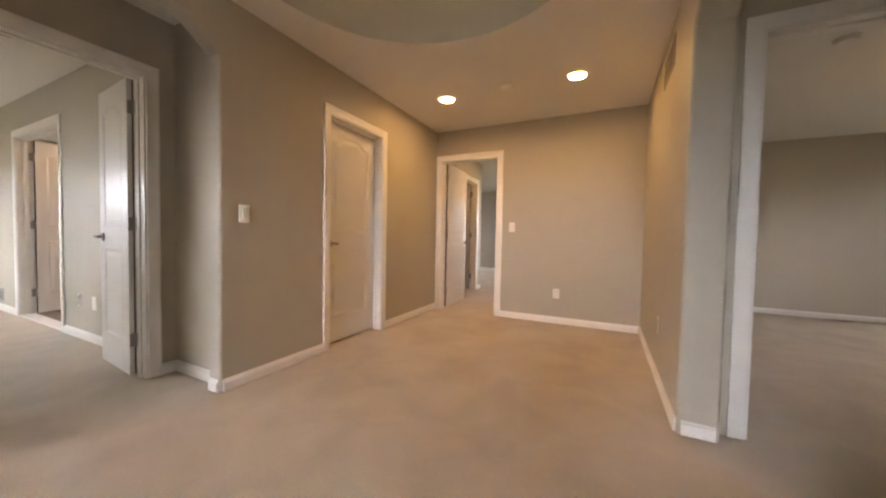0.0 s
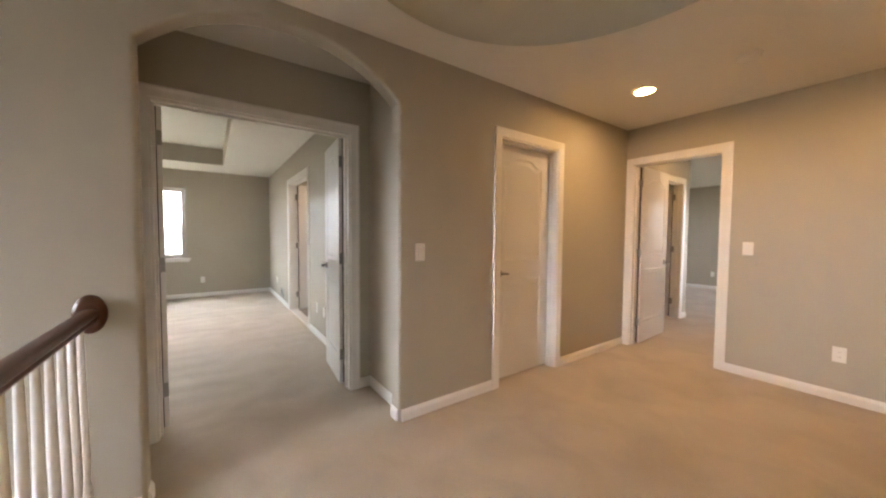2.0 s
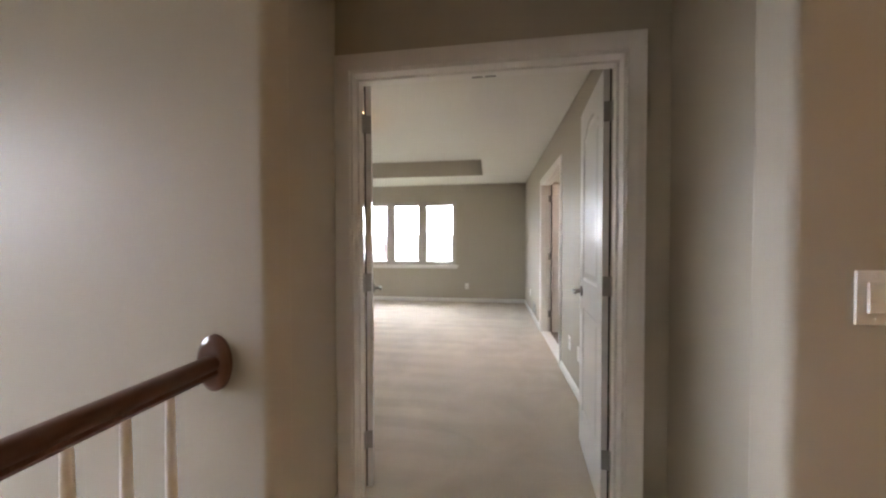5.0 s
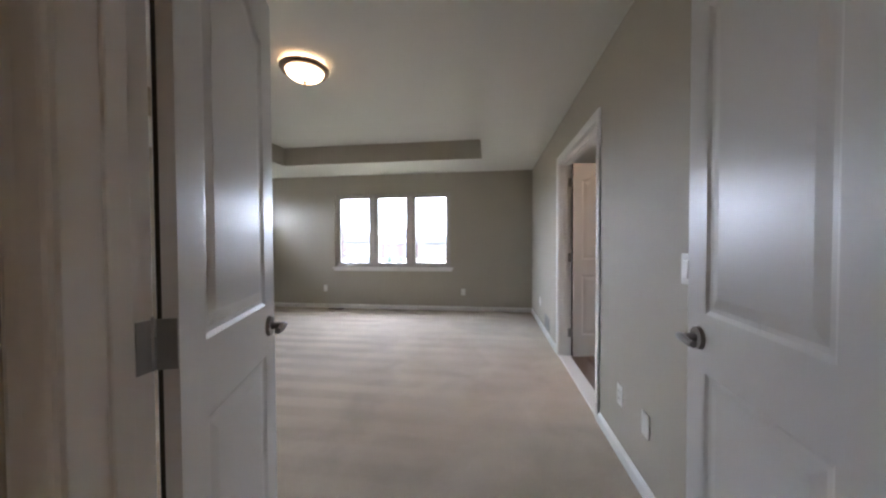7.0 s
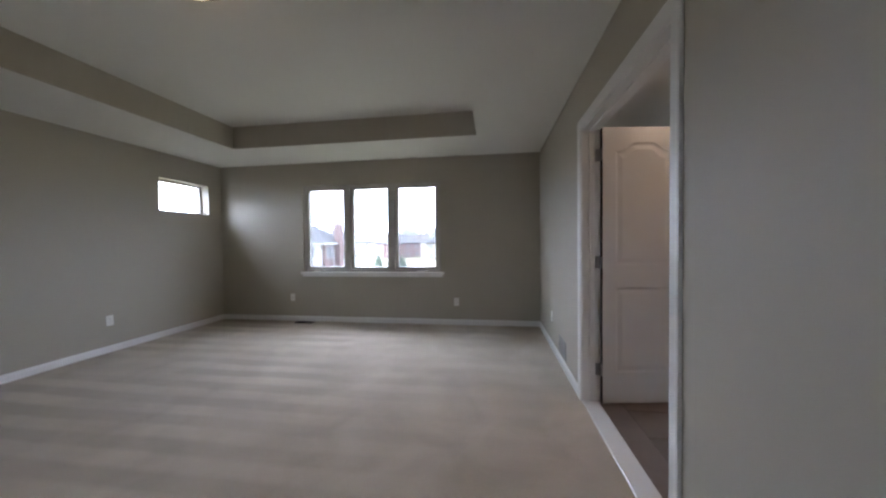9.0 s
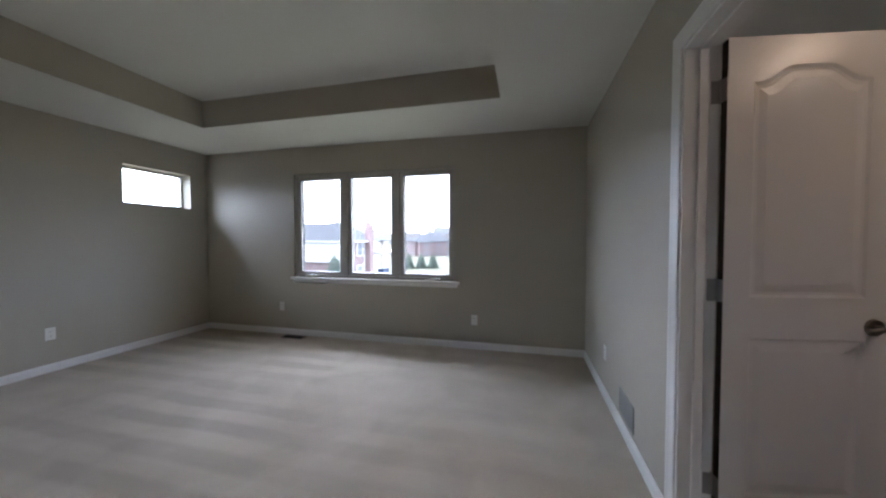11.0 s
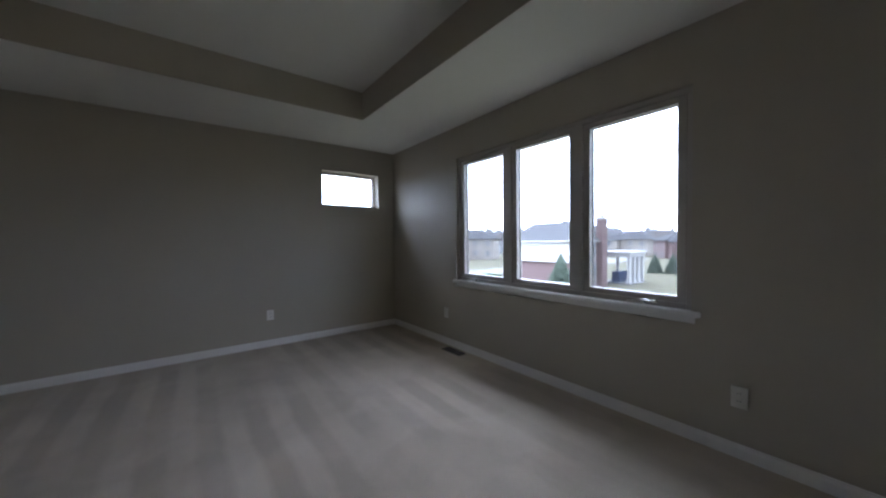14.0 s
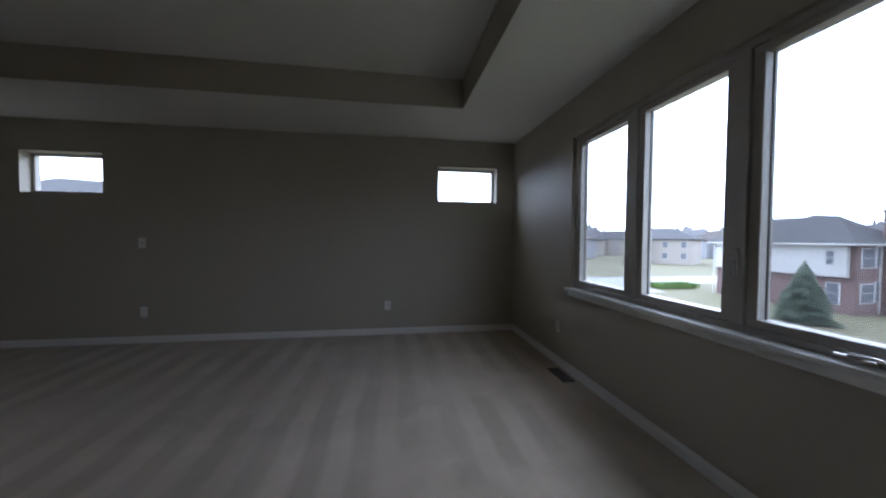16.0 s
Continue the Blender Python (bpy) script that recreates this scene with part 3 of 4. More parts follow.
floor("floor_bedroom_corner", AX - 0.06, HB, BY0 - 0.02, 0.0, M_CARPET2, "beige bedroom carpet beside the alcove")
floor("floor_stairwell", HX - 0.1, 0.45, -3.6, 0.0, M_CARPET, "carpet of the lower storey under the stairwell", z=-2.75)

# hall walls
arch_wall("wall_hall_arch", HX, HB, -3.6, HY, -3.0, CH, 0.198, 1.452, 2.08, 0.265, [(2.35, 3.095, 0.0, 2.035)], "greige wall with an arched opening and a closed door")
grid_wall("wall_hall_end", "y", HY, HY + 0.12, -3.9, RX + 0.18, 0.0, CH, [(-1.095, -0.287, 0.0, 2.045)], label="greige end wall of the hall with a doorway")
arch_wall("wall_hall_side", RX, RX + 0.18, -3.6, HY, 0.0, CH, 0.84, 2.29, 2.08, 0.265, [], "greige hall wall with an arched opening")
grid_wall("wall_alcove_side", "y", 1.515, 1.62, AX, HB, 0.0, CH, [], label="greige side wall of the alcove")
grid_wall("wall_alcove_near", "y", 0.096, 0.02, AX, HB, 0.0, CH, [], label="greige side wall of the alcove")
grid_wall("wall_double_door", "x", AX, AXB, 0.0, BY1 + 0.1, 0.0, CT + 0.1, [(0.162, 1.355, 0.0, 2.03)], label="greige wall with the double door to the bedroom")
grid_wall("wall_stair_end", "y", -3.6, -3.75, HB, 5.7, -3.0, CH, [(-0.72, 0.25, 0.95, 2.22)], label="greige wall across the stairwell")
grid_wall("wall_stair_side", "x", 0.45, 0.57, -3.6, 0.0, -3.0, -0.26, [], label="greige wall under the landing")
grid_wall("wall_stair_under", "y", 0.0, 0.12, HB, 0.45, -3.0, -0.26, [], label="greige wall under the hall floor edge")

# room past the other arch
grid_wall("wall_side_room_near", "y", 2.39, 2.51, RX + 0.18, 5.6, 0.0, CH, [(1.62, 2.43, 0.0, 2.04)], label="greige wall with an open doorway to a side room")
grid_wall("wall_side_room_far", "y", 6.5, 6.62, 1.45, 5.6, 0.0, CH, [], label="greige far wall of the side room")
grid_wall("wall_side_room_left", "x", RX + 0.12, RX + 0.0, HY + 0.12, 6.62, 0.0, CH, [], label="greige wall of the side room")
grid_wall("wall_east", "x", 5.6, 5.75, -3.6, 6.62, 0.0, CH, [(4.1, 4.6, 1.1, 1.9)], label="outer wall of the side room with a window opening")

# corridor past the end doorway, and the far room
grid_wall("wall_corridor", "x", -1.27, -1.39, HY + 0.12, 6.48, 0.0, CH, [(5.44, 6.24, 0.0, 2.04)], label="greige corridor wall with a doorway")
grid_wall("wall_corridor_right", "x", -0.12, 0.0, HY + 0.12, 6.48, 0.0, CH, [], label="greige corridor wall")
grid_wall("wall_far_room_near", "y", 6.48, 6.36, -4.2, -1.39, 0.0, CH, [], label="greige wall of the far room")
grid_wall("wall_far_room_near_right", "y", 6.48, 6.36, 0.0, 1.31, 0.0, CH, [], label="greige wall of the far room")
grid_wall("wall_far_room", "y", 10.2, 10.35, -4.2, 1.45, 0.0, CH, [], label="greige end wall of the far room")
grid_wall("wall_far_room_side", "x", 1.31, 1.45, 6.36, 10.2, 0.0, CH, [(7.9, 10.0, 0.75, 2.05)], label="outer wall of the far room with a window opening")
grid_wall("wall_west_rooms", "x", -4.2, -4.35, 4.46, 11.0, 0.0, CH, [], label="outer wall of the far rooms")
grid_wall("wall_closet", "y", 4.34, 4.46, -3.9, HB, 0.0, CH, [], label="wall behind the closed door")

# bedroom
NX = -1.47
grid_wall("wall_bedroom_near", "x", NX, NX + 0.12, BY0 - 0.1, 0.0, 0.0, CT + 0.1, [], label="greige bedroom wall beside the double door")
grid_wall("wall_bedroom_return", "y", -0.02, 0.02, AXB, NX + 0.12, 0.0, CT + 0.1, [], label="short greige return beside the double door")
WY0, WY1, WZ0, WZ1 = -2.07, 0.09, 0.76, 2.10
grid_wall("wall_window", "x", BX, BX - 0.15, BY0 - 0.2, BY1 + 3.4, 0.0, CT + 0.1, [(WY0, WY1, WZ0, WZ1), (4.10, 4.80, 1.08, 2.09)], label="greige outer wall with a triple window and a bathroom window")
grid_wall("wall_small_windows", "y", BY0, BY0 - 0.2, BX - 0.2, NX + 0.1, 0.0, CT + 0.1, [(-7.015, -6.245, 1.665, 2.11), (-2.545, -1.775, 1.665, 2.11)], label="greige bedroom wall with two small high windows")
D0, D1 = -5.07, -3.80
grid_wall("wall_bathroom", "y", BY1, BY1 + 0.12, BX, AXB, 0.0, CT + 0.1, [(D0, D1, 0.0, 2.042)], label="greige bedroom wall with the bathroom doorway")

# bathroom
floor("floor_bathroom", BX, -2.8, BY1 + 0.03, 5.0, M_TILE, "brown tile floor of the bathroom", z=0.004)
grid_wall("wall_bathroom_end", "y", 4.9, 5.0, BX, -4.2, 0.0, CB, [], label="greige bathroom end wall")
grid_wall("wall_bathroom_near", "x", -2.9, -2.8, BY1 + 0.12, 4.34, 0.0, CB, [], label="greige bathroom wall")
grid_wall("wall_bathroom_side", "x", -4.2, -4.1, 4.34, 4.9, 0.0, CB, [], label="greige bathroom wall")

# ceilings
def flat_ceiling(name, x0, x1, y0, y1, z, label):
    return place(name, box(x0, x1, y0, y1, z, z + 0.12), M_CEIL, label=label, category="ceiling", kind="structure")


def hall_ceiling():
    """White ceiling with a round coved recess."""
    bm = bmesh.new()
    cx, cy, r, n = 0.08, 1.53, 0.97, 64
    rect = [bm.verts.new(p) for p in ((HB, -3.75, CH), (RX + 0.1, -3.75, CH), (RX + 0.1, HY + 0.06, CH), (HB, HY + 0.06, CH))]
    ring = [bm.verts.new((cx + r * math.cos(2 * math.pi * i / n), cy + r * math.sin(2 * math.pi * i / n), CH)) for i in range(n)]
    es = [bm.edges.new((rect[i], rect[(i + 1) % 4])) for i in range(4)] + [bm.edges.new((ring[i], ring[(i + 1) % n])) for i in range(n)]
    bmesh.ops.triangle_fill(bm, use_beauty=True, edges=es)
    ob = place("ceiling_hall", bm, M_CEIL, label="white hall ceiling with a round recess", category="ceiling", kind="structure")
    dome = bmesh.new()
    prev = None
    for k in range(11):
        t = math.pi / 2 * k / 10
        rr, z = r * math.cos(t), CH + (0.03 if k else 0.0) + 0.20 * math.sin(t)
        if k == 10:
            top = dome.verts.new((cx, cy, z))
            for i in range(n):
                dome.faces.new((prev[i], prev[(i + 1) % n], top))
            break
        cur = [dome.verts.new((cx + rr * math.cos(2 * math.pi * i / n), cy + rr * math.sin(2 * math.pi * i / n), z)) for i in range(n)]
        if prev:
            for i in range(n):
                dome.faces.new((prev[i], prev[(i + 1) % n], cur[(i + 1) % n], cur[i]))
        prev = cur
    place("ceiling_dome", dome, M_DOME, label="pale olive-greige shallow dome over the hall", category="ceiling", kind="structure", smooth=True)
    flat_ceiling("ceiling_hall_deck", HB, RX + 0.1, -3.75, HY, CH + 0.3, "deck over the hall ceiling")
    return ob


hall_ceiling()
flat_ceiling("ceiling_alcove", AX, HB, 0.0, 1.62, CH, "white ceiling of the alcove")
flat_ceiling("ceiling_side_rooms", RX + 0.1, 5.75, -3.75, 6.62, CH, "white ceiling of the side room")
flat_ceiling("ceiling_far_rooms", -4.35, RX + 0.1, HY + 0.06, 11.0, CH, "white ceiling of the corridor and far room")
flat_ceiling("ceiling_bathroom", BX, HB, BY1 + 0.06, 5.0, CB, "white bathroom ceiling")
T0, T1, U0, U1 = -6.345, -2.35, -2.47, 0.66


def tray_ceiling():
    bm = bmesh.new()
    xs, ys = (BX - 0.1, T0, T1, NX + 0.1), (BY0 - 0.1, U0, U1, BY1 + 0.06)
    for i in range(3):
        for j in range(3):
            z = CT if (i, j) == (1, 1) else CB
            bm.faces.new([bm.verts.new(p) for p in ((xs[i], ys[j], z), (xs[i + 1], ys[j], z), (xs[i + 1], ys[j + 1], z), (xs[i], ys[j + 1], z))])
    bmesh.ops.remove_doubles(bm, verts=bm.verts, dist=1e-5)
    place("ceiling_bedroom", bm, M_CEIL, label="white bedroom ceiling with a raised tray", category="ceiling", kind="structure")
    band = bmesh.new()
    t = 0.03
    for x0, x1, y0, y1 in ((T0 - t, T0, U0 - t, U1 + t), (T1, T1 + t, U0 - t, U1 + t), (T0, T1, U0 - t, U0), (T0, T1, U1, U1 + t)):
        add_box(band, x0, x1, y0, y1, CB + 0.002, CT + 0.02)
    place("trim_tray_band", band, M_WALL, label="greige painted upright band of the ceiling tray", category="trim", kind="structure")
    flat_ceiling("ceiling_bedroom_deck", BX - 0.2, NX + 0.1, BY0 - 0.2, BY1 + 0.12, CT + 0.05, "deck over the bedroom ceiling")


tray_ceiling()

# skirtings
for p, q, o in (
    ((HX, 1.47), (HX, 2.286), (1, 0)), ((HX, 3.159), (HX, HY), (1, 0)), ((HX, 0.03), (HX, 0.18), (1, 0)),
    ((-0.223, HY), (RX, HY), (0, -1)), ((RX, 2.308), (RX, HY), (-1, 0)),
    ((HB + 0.018, 1.452), (HX - 0.018, 1.452), (0, -1)), ((HB + 0.018, 0.198), (HX - 0.018, 0.198), (0, 1)),
    ((AX, 1.515), (HB, 1.515), (0, -1)), ((AX + 0.016, 0.096), (HB, 0.096), (0, 1)), ((AX, 1.419), (AX, 1.515), (1, 0)),
    ((RX + 0.018, 2.29), (RX + 0.162, 2.29), (0, -1)),
    ((RX + 0.125, 6.5), (5.6, 6.5), (0, -1)),
    ((-1.27, HY + 0.12), (-1.27, 5.376), (1, 0)), ((-1.27, 6.304), (-1.27, 6.48), (1, 0)), ((-4.2, 10.2), (1.31, 10.2), (0, -1)), ((-0.12, HY + 0.12), (-0.12, 6.48), (-1, 0)),
    ((BX, BY0), (BX, BY1), (1, 0)), ((BX, BY0), (NX, BY0), (0, 1)),
    ((BX, BY1), (D0 - 0.064, BY1), (0, -1)), ((D1 + 0.064, BY1), (AXB, BY1), (0, -1)),
    ((NX, BY0), (NX, -0.02), (-1, 0)), ((AXB, -0.02), (NX, -0.02), (0, -1)), ((AXB, -0.02), (AXB, 0.11), (-1, 0)), ((AXB, 1.42), (AXB, BY1), (-1, 0)),
    ((BX, 4.9), (-4.2, 4.9), (0, -1)),
):
    baseboard(p, q, o)

# ---- doors ----
casing("door_frame_1", "x", HX, HB, 2.35, 3.095, 2.035, both=False)
casing("door_frame_2", "y", HY, HY + 0.12, -1.095, -0.287, 2.045)
casing("door_frame_3", "x", AX, AXB, 0.162, 1.355, 2.03)
strike_frame = bpy.data.objects["door_frame_3"]
for y in (0.715, 0.775):
    part("strike_plate", box(AXB + 0.008, AXB + 0.034, y, y + 0.05, 2.008, 2.0105, 0.0008), M_HINGE, strike_frame, "nickel ball-catch strike plate")
casing("door_frame_4", "y", BY1, BY1 + 0.12, D0, D1, 2.042)
casing("door_frame_5", "x", -1.27, -1.39, 5.44, 6.24, 2.04)
casing("door_frame_6", "y", 2.39, 2.51, 1.62, 2.43, 2.04)

door("door_1", (HB, 3.074), -90, 0, 0.703, 2.0, False, "closed white two-panel door with an arched top panel", levers=(1,), hinges=False)
door("door_2", (-1.074, HY + 0.125), 0, 92.5, 0.745, 2.015, True, "open white two-panel door standing in the corridor")
door("door_3", (AXB - 0.004, 1.334), -90, -90 - 5.0, 0.572, 2.0, False, "open white two-panel leaf of the bedroom double door", strip=0.009, lever=0.936)
door("door_4", (AXB - 0.004, 0.183), 90, 90 + 19.5, 0.566, 2.0, True, "open white two-panel leaf of the bedroom double door", strip=0.009, lever=0.936)
door("door_5", (D0 + 0.022, BY1 + 0.125), 0, 99, 0.60, 2.012, True, "open white two-panel bathroom door", strip=0.033)
door("door_7", (D1 - 0.022, BY1 + 0.125), 180, -96, 0.60, 2.012, False, "open white two-panel bathroom door")
door("door_6", (-1.394, 6.22), -90, -98, 0.76, 2.01, False, "open white door off the corridor")

# door sill at the bathroom
place("threshold", box(D0 + 0.018, D1 - 0.018, BY1 - 0.004, BY1 + 0.115, 0.001, 0.016, 0.004), M_TRIM, label="pale threshold strip at the bathroom doorway", category="threshold", kind="structure")

# ---- windows ----
def pane(parent, bm):
    p = part("pane", bm, M_GLASS, parent, "clear glass pane")
    p.visible_shadow = False
    return p


def triple_window():
    win = thing("window_1", Matrix.Identity(4), "taupe vinyl triple casement window with a white stool", "window", "structure")
    x1, x0 = BX - 0.026, BX - 0.125
    f = 0.034
    part("window_frame", box(x0, x1, WY0, WY1, WZ1 - f, WZ1, 0.003), M_WIN, win)
    part("window_frame", box(x0, x1, WY0, WY1, WZ0 + 0.01, WZ0 + 0.01 + f, 0.003), M_WIN, win)
    for y0, y1 in ((WY0, WY0 + f), (WY1 - f, WY1)):
        part("window_frame", box(x0, x1, y0, y1, WZ0 + 0.01 + f, WZ1 - f, 0.003), M_WIN, win)
    w = (WY1 - WY0 - 2 * f) / 3
    for i in range(3):
        y0 = WY0 + f + i * w
        y1 = y0 + w
        if i:
            part("mullion", box(x0, x1 + 0.006, y0 - 0.034, y0 + 0.034, WZ0 + 0.01 + f, WZ1 - f, 0.003), M_WIN, win)
        a, b = y0 + (0.036 if i else 0.004), y1 - (0.036 if i < 2 else 0.004)
        s0, s1 = WZ0 + 0.012 + f, WZ1 - f - 0.004
        sash = part("sash", box(x0 + 0.022, x1 - 0.007, a, b, s0, s0 + 0.036, 0.003), M_WIN, win)
        part("sash_rail", box(x0 + 0.022, x1 - 0.007, a, b, s1 - 0.038, s1, 0.003), M_WIN, sash)
        for q0, q1 in ((a, a + 0.048), (b - 0.048, b)):
            part("sash_stile", box(x0 + 0.022, x1 - 0.007, q0, q1, s0 + 0.036, s1 - 0.038, 0.003), M_WIN, sash)
        pane(sash, box(x0 + 0.034, x0 + 0.040, a + 0.046, b - 0.046, s0 + 0.034, s1 - 0.036))
        if i != 1:  # the casements that open carry insect screens
            part("insect_screen", box(x1 - 0.0145, x1 - 0.0135, a + 0.046, b - 0.046, s0 + 0.034, s1 - 0.036), M_SCREEN, sash, "fine grey insect screen")
        for q in (a + 0.0495, b - 0.0495):  # glazing bead
            part("glazing_bead", box(x0 + 0.041, x0 + 0.050, q - 0.0035, q + 0.0035, s0 + 0.036, s1 - 0.038, 0.001), M_SEAL, sash)
    for yc in (WY0 + f + 0.2, WY0 + f + 2.62 * w):
        crank = part("crank_handle", box(x1 - 0.002, x1 + 0.026, yc - 0.075, yc + 0.045, WZ0 + 0.010, WZ0 + 0.036, 0.008, 2), M_STEEL, win, "folded bright metal crank handle")
        part("crank_arm", add_cyl(add_cyl(bmesh.new(), (x1 + 0.02, yc - 0.03, WZ0 + 0.036), (x1 + 0.034, yc + 0.04, WZ0 + 0.046), 0.008, 0.007, 10), (x1 + 0.034, yc + 0.04, WZ0 + 0.046), (x1 + 0.03, yc + 0.11, WZ0 + 0.034), 0.007, 0.006, 10), M_STEEL, crank)
        part("crank_knob", lathe([(0.0, 0.0), (0.010, 0.002), (0.012, 0.012), (0.009, 0.022), (0.0, 0.024)], 14), M_STEEL, crank, smooth=True).location = (x1 + 0.03, yc + 0.11, WZ0 + 0.03)
    for i in (1, 2):
        yc = WY0 + f + i * w
        lock = part("lock_lever", box(x1 + 0.006, x1 + 0.018, yc - 0.011, yc + 0.011, 1.02, 1.16, 0.004, 2), M_WIN, win, "casement lock lever")
        part("lock_tab", box(x1 + 0.018, x1 + 0.03, yc - 0.006, yc + 0.006, 1.03, 1.10, 0.003), M_WIN, lock)
    part("window_stool", box(BX - 0.10, BX + 0.035, WY0 - 0.045, WY1 + 0.045, WZ0 - 0.022, WZ0 + 0.008, 0.006, 2), M_TRIM, win, "white painted stool")
    part("apron", box(BX, BX + 0.013, WY0 - 0.02, WY1 + 0.02, WZ0 - 0.062, WZ0 - 0.022, 0.003), M_TRIM, win, "white painted apron")
    return win


triple_window()


def small_window(name, x0, x1):
    win = thing(name, Matrix.Identity(4), "small high fixed window with a pale frame", "window", "structure")
    z0, z1 = 1.665, 2.11
    y1, y0 = BY0 - 0.125, BY0 - 0.19
    f = 0.03
    for a, b, c, d in ((x0, x1, z1 - f, z1), (x0, x1, z0, z0 + f), (x0, x0 + f, z0 + f, z1 - f), (x1 - f, x1, z0 + f, z1 - f)):
        part("window_frame", box(a, b, y0, y1, c, d, 0.003), M_WIN, win)
    pane(win, box(x0 + f - 0.002, x1 - f + 0.002, y0 + 0.03, y0 + 0.036, z0 + f - 0.002, z1 - f + 0.002))
    return win


def bathroom_window():
    win = thing("window_4", Matrix.Identity(4), "pale framed window over the bathtub", "window", "structure")
    y0, y1, z0, z1, f = 4.10, 4.80, 1.08, 2.09, 0.05
    x0, x1 = BX - 0.09, BX - 0.02
    for a, b, c, d in ((y0, y1, z1 - f, z1), (y0, y1, z0, z0 + f), (y0, y0 + f, z0 + f, z1 - f), (y1 - f, y1, z0 + f, z1 - f)):
        part("window_frame", box(x0, x1, a, b, c, d, 0.003), M_WIN, win)
    pane(win, box(x0 + 0.03, x0 + 0.036, y0 + f - 0.002, y1 - f + 0.002, z0 + f - 0.002, z1 - f + 0.002))
    part("window_stool", box(BX + 0.001, BX + 0.03, y0 - 0.04, y1 + 0.04, z0 - 0.03, z0, 0.004), M_TRIM, win, "white painted stool")


bathroom_window()
small_window("window_2", -7.015, -6.245)
small_window("window_3", -2.545, -1.775)

# ---- stair rail ----
def stair_rail():
    y = 0.042
    rail = thing("stair_railing", pose(HX, y, 0), "walnut-stained handrail on white balusters above the stairwell", "railing")
    bm = bmesh.new()
    prof = [(-0.020, -0.030), (0.020, -0.030), (0.024, -0.022), (0.019, -0.014), (0.027, -0.003), (0.028, 0.008), (0.022, 0.018), (0.010, 0.023), (-0.010, 0.023), (-0.022, 0.018), (-0.028, 0.008), (-0.027, -0.003), (-0.019, -0.014), (-0.024, -0.022)]
    ends = [[bm.verts.new((x, a, 0.913 + b)) for a, b in prof] for x in (0.02, 1.56)]
    k = len(prof)
    for i in range(k):
        bm.faces.new((ends[0][i], ends[0][(i + 1) % k], ends[1][(i + 1) % k], ends[1][i]))
    for e in ends:
        bm.faces.new(e)
    part("handrail", bm, M_RAIL, rail, "dark walnut-stained handrail", smooth=True)
    ros = part("rosette", lathe([(0.0, 0.0), (0.075, 0.0), (0.080, 0.006), (0.078, 0.015), (0.066, 0.021), (0.058, 0.025), (0.046, 0.023), (0.0, 0.023)], 40), M_RAIL, rail, "round walnut-stained wall rosette", smooth=True)
    ros.matrix_basis = pose(0.0, 0, 0.913, 0, 90, 0) @ Matrix.Diagonal((1.0, 0.66, 1.0, 1))
    bal = None
    for i in range(15):
        x = 0.14 + 0.098 * i
        if bal is None:
            b = box(-0.016, 0.016, -0.016, 0.016, 0.0, 0.24, 0.002)
            t = lathe([(0.0, 0.24), (0.016, 0.24), (0.013, 0.25), (0.016, 0.262), (0.017, 0.275), (0.0125, 0.295), (0.016, 0.36), (0.0145, 0.5), (0.012, 0.7), (0.0095, 0.881), (0.0, 0.881)], 14)
            tmp = bpy.data.meshes.new("tmp")
            t.to_mesh(tmp)
            t.free()
            b.from_mesh(tmp)
            bpy.data.meshes.remove(tmp)
            bal = part("baluster", b, M_TRIM, rail, "white turned baluster", smooth=True)
            bal.location = (x, 0, 0)
        else:
            c = new("baluster", bal.data)
            c.parent = rail
            c.location = (x, 0, 0)
            tagged(c, "white turned baluster")
    newel = box(1.55, 1.64, -0.045, 0.045, 0.0, 1.02, 0.004)
    add_box(newel, 1.535, 1.655, -0.06, 0.06, 1.02, 1.05, 0.006)
    part("newel_post", newel, M_TRIM, rail, "white newel post")
    return rail


stair_rail()
place("trim_floor_edge", box(HX + 0.001, 0.44, -0.012, 0.0, -0.28, 0.003, 0.003), M_TRIM, label="white fascia at the edge of the hall floor", category="trim", kind="structure")

# ---- lights ----
def can_light(x, y):  # on the hall and corridor ceilings
    ob = thing("recessed_light", pose(x, y, CH), "lit round recessed ceiling light with a white trim ring", "ceiling light", group="recessed lights in the hall")
    part("trim_ring", lathe([(0.072, -0.002), (0.095, -0.002), (0.095, -0.006), (0.074, -0.010), (0.070, -0.006), (0.072, -0.002)]), M_TRIM, ob, smooth=True)
    part("lens", lathe([(0.0, -0.0045), (0.071, -0.0045), (0.071, -0.0025), (0.0, -0.0025)]), M_CAN, ob, "glowing warm lens")
    return ob


can_light(-0.57, 3.39)
can_light(0.695, 3.385)
can_light(-0.62, 5.5)
bowl_light("ceiling_light", (-4.04, -0.765, CT), M_BOWL, "lit flush ceiling light with a frosted bowl and nickel rim")
bowl_light("ceiling_light", (0.08, 1.53, CH + 0.222), M_BOWL_OFF, "unlit flush ceiling light in the domed recess")
bowl_light("ceiling_light", (-4.35, 2.7, CB), M_BATH, "lit flush ceiling light of the bathroom")
bowl_light("ceiling_light", (3.3, 4.0, CH), M_SPARE, "lit flush ceiling light of the side room")


def detector(x, y, z):
    ob = thing("smoke_detector", pose(x, y, z), "round white smoke detector on the ceiling", "smoke detector")
    part("base", lathe([(0.0, 0.0), (0.07, 0.0), (0.07, -0.012), (0.0, -0.012)], 28), M_CEIL, ob)
    part("cover", lathe([(0.0, -0.012), (0.064, -0.012), (0.060, -0.028), (0.040, -0.036), (0.0, -0.037)], 28), M_CEIL, ob, smooth=True)


detector(0.08, 3.375, CH)
detector(2.43, 3.58, CH)

